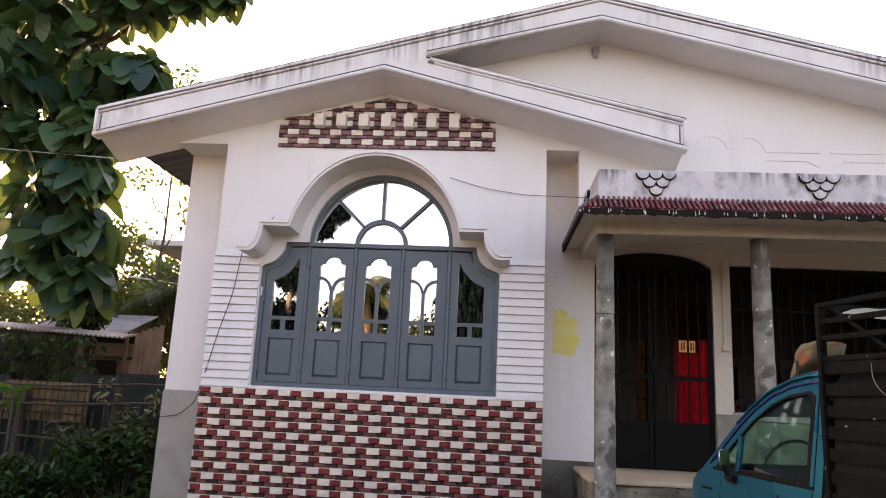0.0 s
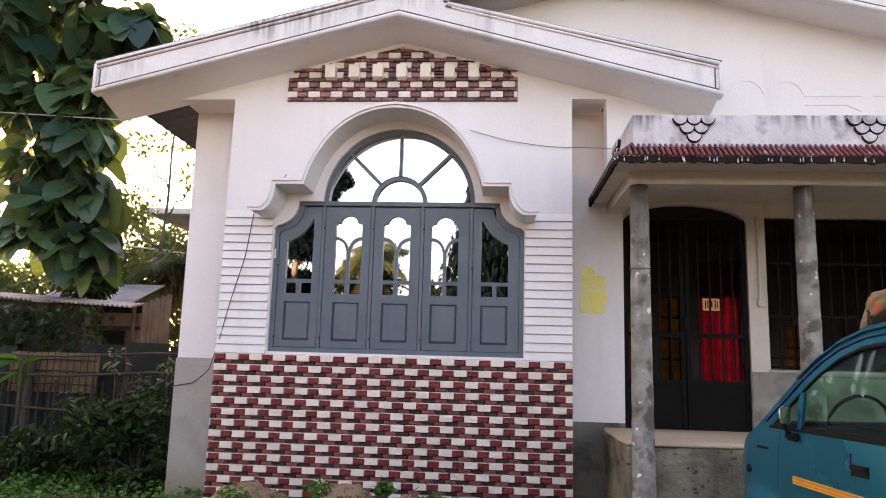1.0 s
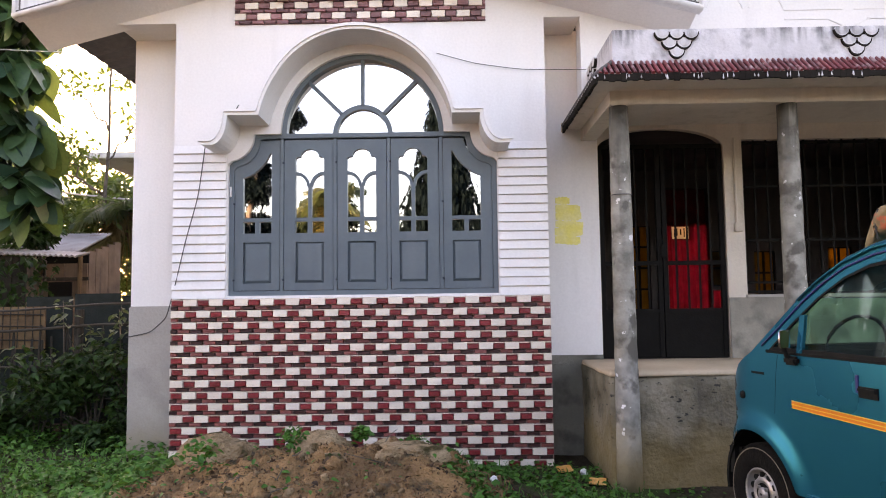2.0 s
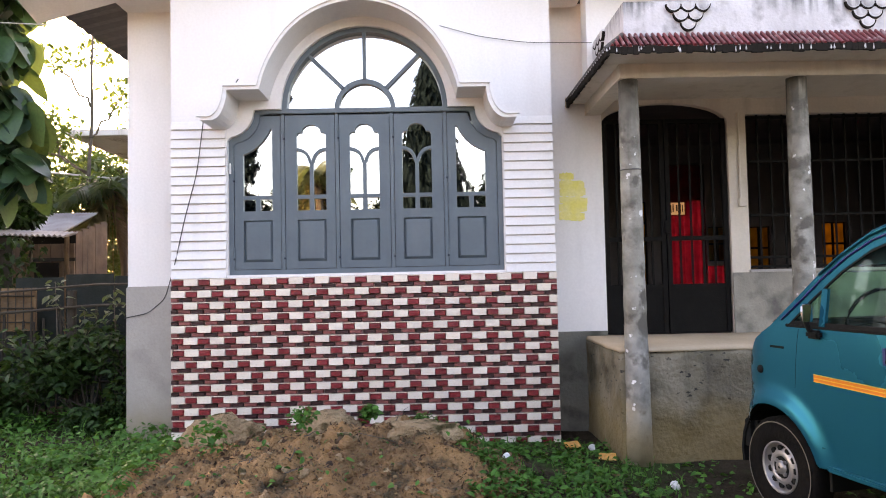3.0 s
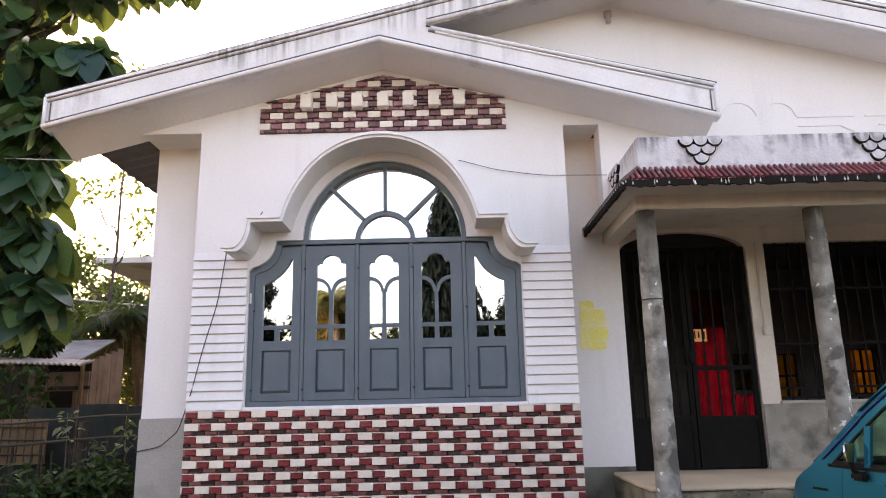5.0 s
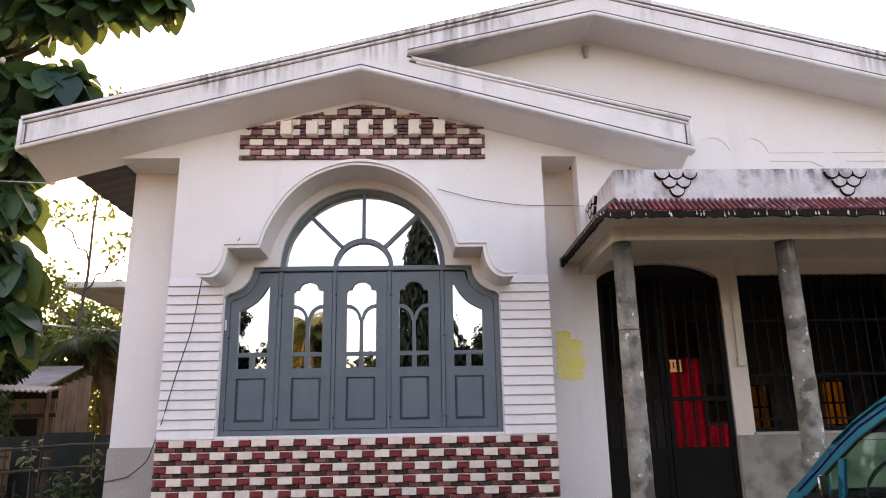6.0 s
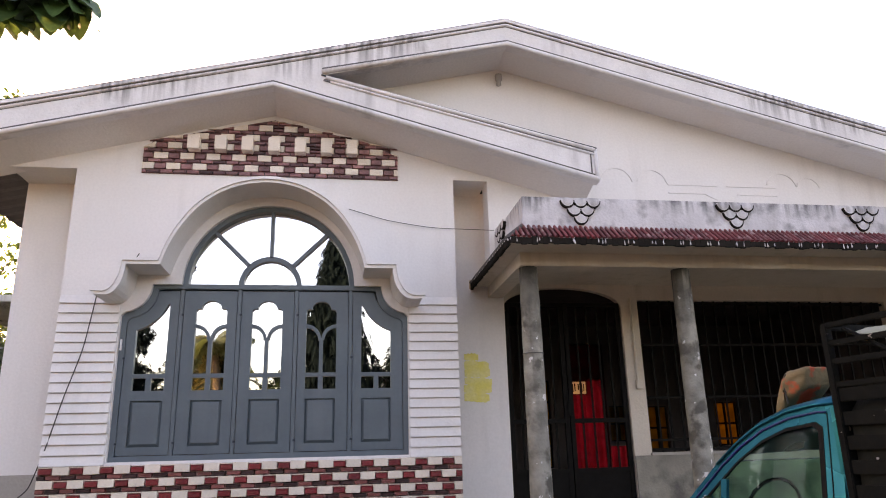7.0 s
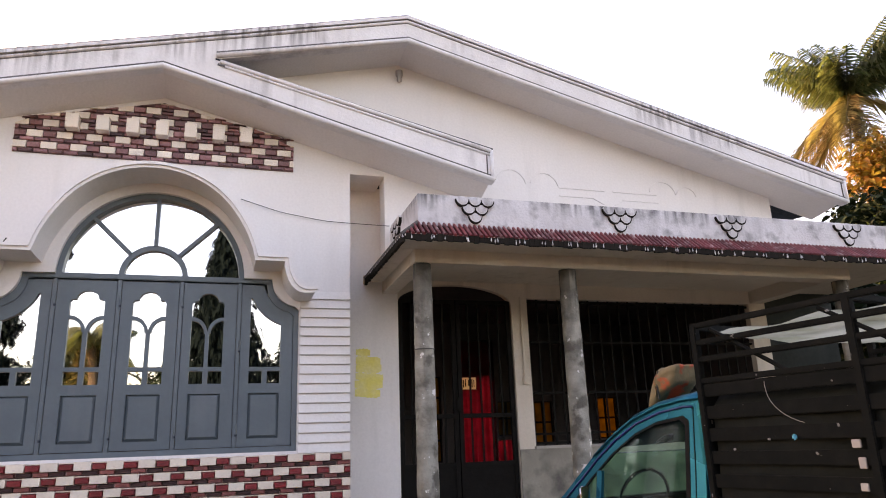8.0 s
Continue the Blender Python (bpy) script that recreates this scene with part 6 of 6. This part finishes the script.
# shrubs along the fence
for k, (x, y, h, r_) in enumerate(((-2.85, 1.15, 0.75, 0.48), (-3.4, 1.1, 0.72, 0.50), (-2.45, 1.1, 0.70, 0.40), (-4.0, 1.1, 0.45, 0.4), (-4.7, 1.0, 0.5, 0.42), (-3.0, 1.25, 0.95, 0.32), (-5.4, 1.0, 0.45, 0.4), (-3.7, 1.2, 0.25, 0.35), (-2.7, 0.95, 0.2, 0.3))):
    s_rng = np.random.default_rng(90 + k)
    sh_t = thing("shrub", "dense dark green shrub growing against the fence", "shrub", (x, y - 0.1, 0.03), "shrubs along the fence")
    for j in range(5):
        part("stem", tube([(0, 0, -0.02), (s_rng.uniform(-0.2, 0.2), s_rng.uniform(-0.1, 0.1), h * 0.6), (s_rng.uniform(-0.35, 0.35), s_rng.uniform(-0.2, 0.2), h + 0.15)], 0.010, 6, taper=0.004), BAMBOO, sh_t)
    pts = clumps([(s_rng.uniform(-r_, r_) * 0.6, s_rng.uniform(-0.2, 0.2), h * s_rng.uniform(0.5, 1.1)) for _ in range(6)], [r_ * 0.6] * 6, 130, s_rng)
    leaf_mesh("foliage", pts, s_rng.uniform(0.04, 0.11, len(pts)), SHRUB, sh_t, 0.5, 0.3, s_rng, 0.2)
# creeper on the lean-to
c_rng = np.random.default_rng(120)
pts = np.stack([c_rng.uniform(-7.5, -4.3, 1100), c_rng.uniform(2.6, 3.0, 1100), 2.05 - c_rng.uniform(0, 1, 1100) ** 1.2 * 0.85], 1)
creeper = leaf_mesh("creeper", pts, c_rng.uniform(0.06, 0.13, 1100), SHRUB, None, 0.6, 0.3, c_rng, 0.5)
tagged(creeper, "green creeper hanging over the lean-to wall", "creeper", kind="stuff")
# thin light-green shoots at the fence
for k, (x, z) in enumerate(((-3.35, 1.45), (-2.75, 1.35), (-3.05, 1.15))):
    s_rng = np.random.default_rng(140 + k)
    t = thing("sapling", "thin sapling with bright yellow-green leaves", "sapling", (x, 1.35, 0.03), "saplings at the fence")
    part("stem", tube([(0, 0, 0), (0.03, 0, z * 0.5), (0.0, 0, z)], 0.007, 6, taper=0.003), BARK, t)
    pts = clumps([(0, 0, z - 0.05), (0.05, 0, z - 0.2)], [0.12, 0.12], 12, s_rng)
    leaf_mesh("leaves", pts, s_rng.uniform(0.06, 0.12, len(pts)), FROND, t, 0.5, 0.3, s_rng, 0.2)


def palm(label, at, h, seed, fronds=26, length=2.6, mat=FROND, dead=6, trunk=BARK, low=-0.05, sag=0.75):
    rng = np.random.default_rng(seed)
    t = thing("palm_tree", label, "palm tree", at)
    part("trunk", tube([(0.25 * math.sin(i / 4), 0.1 * math.sin(i / 3), h * i / 12) for i in range(13)], 0.15, 12, taper=0.10), trunk, t, "", True)
    tip = Vector((0.25 * math.sin(3), 0.1 * math.sin(4), h))
    for k in range(fronds):
        a, up = rng.uniform(0, 6.283), rng.uniform(low, 1.45) if k >= dead else rng.uniform(-1.2, -0.5)
        ln = length * rng.uniform(0.75, 1.1)
        d = Vector((math.cos(a), math.sin(a), 0))
        spine = []
        for i in range(13):
            s = i / 12
            spine.append(tip + d * ln * s * math.cos(up * (1 - 0.5 * s)) + Vector((0, 0, ln * (math.sin(up) * s - sag * s * s))))
        bm = tube(spine, 0.022, 5, taper=0.005)
        side = d.cross(Vector((0, 0, 1)))
        for i in range(1, 39):
            s = i / 39
            q = s * 12
            j = min(11, int(q))
            c = spine[j].lerp(spine[j + 1], q - j)
            ll = 0.62 * math.sin(math.pi * min(1, s * 0.85 + 0.12)) ** 0.7
            for sg in (-1, 1):
                e = c + side * sg * ll * 0.62 + d * ll * 0.45 + Vector((0, 0, -ll * rng.uniform(0.35, 0.8)))
                mid = c.lerp(e, 0.5) + Vector((0, 0, 0.05))
                w = d * 0.022
                v = [bm.verts.new(p_) for p_ in (c - w, c + w, mid + w, mid - w, e)]
                bm.faces.new((v[0], v[1], v[2], v[3]))
                bm.faces.new((v[3], v[2], v[4]))
        part("frond", bm, DRY_FROND if k < dead else mat, t, "drooping dry frond" if k < dead else "")
    return t


palm("coconut palm with ragged green and dry fronds beside the house", (12.6, 4.1, 0), 8.15, 61, 46, 1.60, FROND, 12, BARK, 0.60, 0.32)
rng = np.random.default_rng(66)
tree("flowering_tree", "tree with orange sunlit foliage below the palm", (12.55, 3.5, 0), 6.4, cloud(13, rng, 0.75, 0.3, 5.8, 6.7, 0.3, 0.55), FLAME, 0.16, 170, 0.13, 63, 0.2, 8)
tree("garden_tree", "dark leafy tree beyond the porch end", (12.5, 3.6, 0), 5.8, cloud(20, rng, 0.8, 0.5, 2.6, 5.5, 0.4, 0.7), LEAF, 0.16, 170, 0.13, 64, 0.2, 8)

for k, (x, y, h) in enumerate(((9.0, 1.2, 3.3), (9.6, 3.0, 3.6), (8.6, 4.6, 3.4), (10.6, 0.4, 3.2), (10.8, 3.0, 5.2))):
    tree("garden_tree", "dense green bush beyond the porch end, shade in leaf colour", (x, y, 0), h, cloud(14, rng, 1.0, 0.9, 0.5, h, 0.5, 0.8), YARD, 0.18, 420, 0.10, 260 + k, 0.2, 7, group="bushes beyond the porch")

palm("small drooping palm with brown and green fronds behind the shed", (-5.15, 6.6, 0), 3.10, 81, 22, 0.95, FROND, 13, WOOD)
tree("garden_tree", "dark bush hanging over the lean-to roof", (-5.1, 3.7, 0), 2.6, cloud(9, rng, 0.35, 0.2, 2.15, 2.75, 0.25, 0.4), SHRUB, 0.12, 230, 0.05, 251, 0.3, 5, group="trees behind the fence")
young = thing("banana_plant", "young plant with long bright green leaves by the fence", "plant", (-4.35, 1.2, 0.03))
part("stem", tube([(0, 0, -0.05), (0.02, 0, 0.7), (0, 0, 1.32)], 0.03, 8, taper=0.015), BAMBOO, young, "", True)
leaf_mesh("leaves", np.array([(0.0, 0.0, 1.15 + 0.02 * i) for i in range(9)]), np.linspace(0.28, 0.48, 9), WEED, young, 0.24, 0.5, np.random.default_rng(6), -0.2)

# ---- trees across the yard, seen in the window panes ----
# Their leaf colours hold the shade of dark silhouettes.
mast = thing("mast_tree", "tall narrow tree with drooping leaves across the yard, shade in leaf colour", "tree", (0.50, -13.5, 0))
rng = np.random.default_rng(70)
part("trunk", tube([(0, 0, -0.1), (0.05, 0, 4), (0, 0, 7.6)], 0.13, 8, taper=0.02), BARK, mast, "", True)
hh = rng.uniform(0, 1, 9000) ** 0.8
rad = (1 - hh) * 1.85 + 0.10
aa = rng.uniform(0, 6.283, 9000)
rr = rad * rng.uniform(0.2, 1.08, 9000)
pts = np.stack([rr * np.cos(aa), rr * np.sin(aa), 0.8 + hh * 6.9], 1)
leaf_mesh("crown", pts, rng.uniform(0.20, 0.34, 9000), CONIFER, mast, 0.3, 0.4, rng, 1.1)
palm("palm with green and yellowing fronds across the yard", (-2.75, -13.5, 0), 4.4, 71, 26, 1.15, FROND, 2, BAMBOO)
rng = np.random.default_rng(72)
tall = [((rng.uniform(-1.3, 0.15), rng.uniform(-0.8, 0.8), 1.8 + 0.32 * i), rng.uniform(0.5, 0.75)) for i in range(13)] + [((0.7, 0.0, 6.3), 0.5), ((1.15, 0.1, 6.7), 0.45), ((0.2, 0.0, 6.9), 0.6)]
tree("garden_tree", "tall leafy tree across the yard, shade in leaf colour", (-4.95, -13.5, 0), 7.2, tall, CONIFER, 0.17, 800, 0.15, 73, 0.7, 9, group="trees across the yard")
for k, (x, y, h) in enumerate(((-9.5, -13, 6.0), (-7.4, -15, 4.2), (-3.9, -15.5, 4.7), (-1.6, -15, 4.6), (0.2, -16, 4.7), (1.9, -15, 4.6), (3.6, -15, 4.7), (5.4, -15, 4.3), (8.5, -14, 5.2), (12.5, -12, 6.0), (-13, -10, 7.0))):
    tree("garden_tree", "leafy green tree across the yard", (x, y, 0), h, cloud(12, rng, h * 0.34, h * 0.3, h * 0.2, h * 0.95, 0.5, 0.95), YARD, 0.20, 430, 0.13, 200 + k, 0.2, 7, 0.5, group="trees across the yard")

# ---- wall tiles, each a piece of its own ----
SIZE = {"w": 0.1215, "r": 0.0960, "p": 0.1050, "k": 0.1070}
shapes = {("w", 1): as_data("tile", tile_mesh(SIZE["w"], TALL + 0.003, 0.021, 0.003), TILE_W), ("r", 1): as_data("tile", tile_mesh(SIZE["r"], 0.0455, 0.023, 0.006), TILE_R),
          ("p", 0): as_data("tile", tile_mesh(SIZE["p"], LOW - 0.005, 0.019, 0.005), TILE_P), ("k", 0): as_data("tile", tile_mesh(SIZE["k"], LOW - 0.004, 0.022, 0.006), TILE_K)}
TILE_NAME = {"w": "cream_tile", "r": "maroon_tile", "p": "pink_tile", "k": "black_tile"}


lay_rng = np.random.default_rng(12)


def put_tile(key, x, z, y, x_min, x_max):
    """One tile, cut off at the panel's ends."""
    half = SIZE[key[0]] / 2
    a, b = max(x - half, x_min), min(x + half, x_max)
    if b - a < 0.012:
        return
    o = new(TILE_NAME[key[0]], shapes[key])
    o.parent = house
    if x_min < x - half and x + half < x_max and key[0] != "w":
        slip = lay_rng.uniform(-0.004, 0.004)
        a, b = a + slip, b + slip
    o.location, o.scale = ((a + b) / 2, y, z - (0.0055 if key[0] == "r" else 0)), ((b - a) / (2 * half), 1, 1)


def tile_rows(z_top, z_bot, x_min, x_max, y, phase):
    row, z = 0, z_top
    while z > z_bot + 0.02:
        shift = (0, 0.5, 0)[row % 3] * PITCH_X + phase + 0.004 * math.sin(row * 2.3)
        part("cream_joint", box(B(), x_min + 0.002, x_max - 0.002, y - 0.010, y + 0.001, z - 0.0085, z - 0.002), TILE_W, house)
        for kinds, hgt, off in ((("r", "w"), TALL, 0.0), (("k", "p"), LOW, -0.24 * PITCH_X)):
            zc = z - hgt / 2
            if zc > z_bot:
                for k in range(-12, 12):
                    for j, kind in enumerate(kinds):
                        x = k * PITCH_X + shift + off + j * PITCH_X / 2
                        if x_min - 0.05 < x < x_max + 0.05:
                            put_tile((kind, 1 if hgt == TALL else 0), x, zc, y, x_min, x_max)
            z -= hgt
        row += 1


tile_rows(1.467, -0.03, -1.65, 1.61, -0.010, 0.172)
GX = 1.11


def gable_top(x):
    return 4.440 - 0.235 * abs(x) / 1.04 if abs(x) < 1.045 else 4.140


gp = [(-GX, 3.890), (GX, 3.890), (GX, 4.140), (1.046, 4.140), (1.044, 4.202), (0, 4.440), (-1.044, 4.202), (-1.046, 4.140), (-GX, 4.140)]
part("gable_backing", plate([(x - 0.012, z) for x, z in gp], [], -0.008, -0.001), TILE_D, house, "dark joints of the gable panel")


def gable_tile(kind, x0, x1, z0, z1):
    """One tile of the gable panel, cut along the sloping top."""
    x0, x1 = max(x0, -GX), min(x1, GX)
    ta, tb = min(z1, gable_top(x0) - 0.003), min(z1, gable_top(x1) - 0.003)
    if x1 - x0 < 0.015 or max(ta, tb) - z0 < 0.010:
        return
    ta, tb = max(ta, z0 + 0.002), max(tb, z0 + 0.002)
    y0, e = -0.008 - (0.016 if kind == "w" else 0.019), 0.003 if kind == "w" else 0.005
    vs = [(x0, -0.008, z0), (x1, -0.008, z0), (x1, -0.008, tb), (x0, -0.008, ta), (x0 + e, y0, z0 + e), (x1 - e, y0, z0 + e), (x1 - e, y0, max(tb - e, z0 + e)), (x0 + e, y0, max(ta - e, z0 + e))]
    me = bpy.data.meshes.new("gable_tile")
    me.from_pydata(vs, [], [(4, 5, 6, 7), (0, 1, 5, 4), (1, 2, 6, 5), (2, 3, 7, 6), (3, 0, 4, 7)])
    me.materials.append({"w": TILE_W, "r": TILE_G, "k": TILE_D}[kind])
    o = new("gable_tile", me)
    o.parent = house
    o.location.x = -0.012


z = 3.890
for row in range(6):
    shift = (0, 0.5, 0)[row % 3] * PITCH_X - 0.079
    for k in range(-7, 8):
        x = k * PITCH_X + shift
        gable_tile("k" if (k + row) % 3 else "r", x - 0.24 * PITCH_X - 0.053, x - 0.24 * PITCH_X + 0.053, z + 0.002, z + LOW - 0.003)
        gable_tile("r", x + 0.26 * PITCH_X - 0.052, x + 0.26 * PITCH_X + 0.052, z + 0.002, z + LOW - 0.003)
        if row > 1 and (k * 7 + row * 5) % 4 == 0:          # some tall tiles are two thin ones
            gable_tile("r", x - 0.048, x + 0.048, z + LOW, z + LOW + 0.027)
            gable_tile("k", x - 0.044, x + 0.052, z + LOW + 0.031, z + LOW + TALL - 0.003)
        else:
            gable_tile("r", x - 0.048, x + 0.048, z + LOW + 0.002, z + LOW + TALL - 0.009)
        gable_tile("w", x + 0.050, x + PITCH_X - 0.050, z + LOW - 0.002, z + LOW + TALL)
    z += LOW + TALL
for k in range(-3, 4):
    part("block", box(B(), 0.229 * k - 0.056, 0.229 * k + 0.042, -0.115, -0.004, 4.095, 4.225, 0.004), TILE_W, house, "white projecting block" if k == 0 else "")
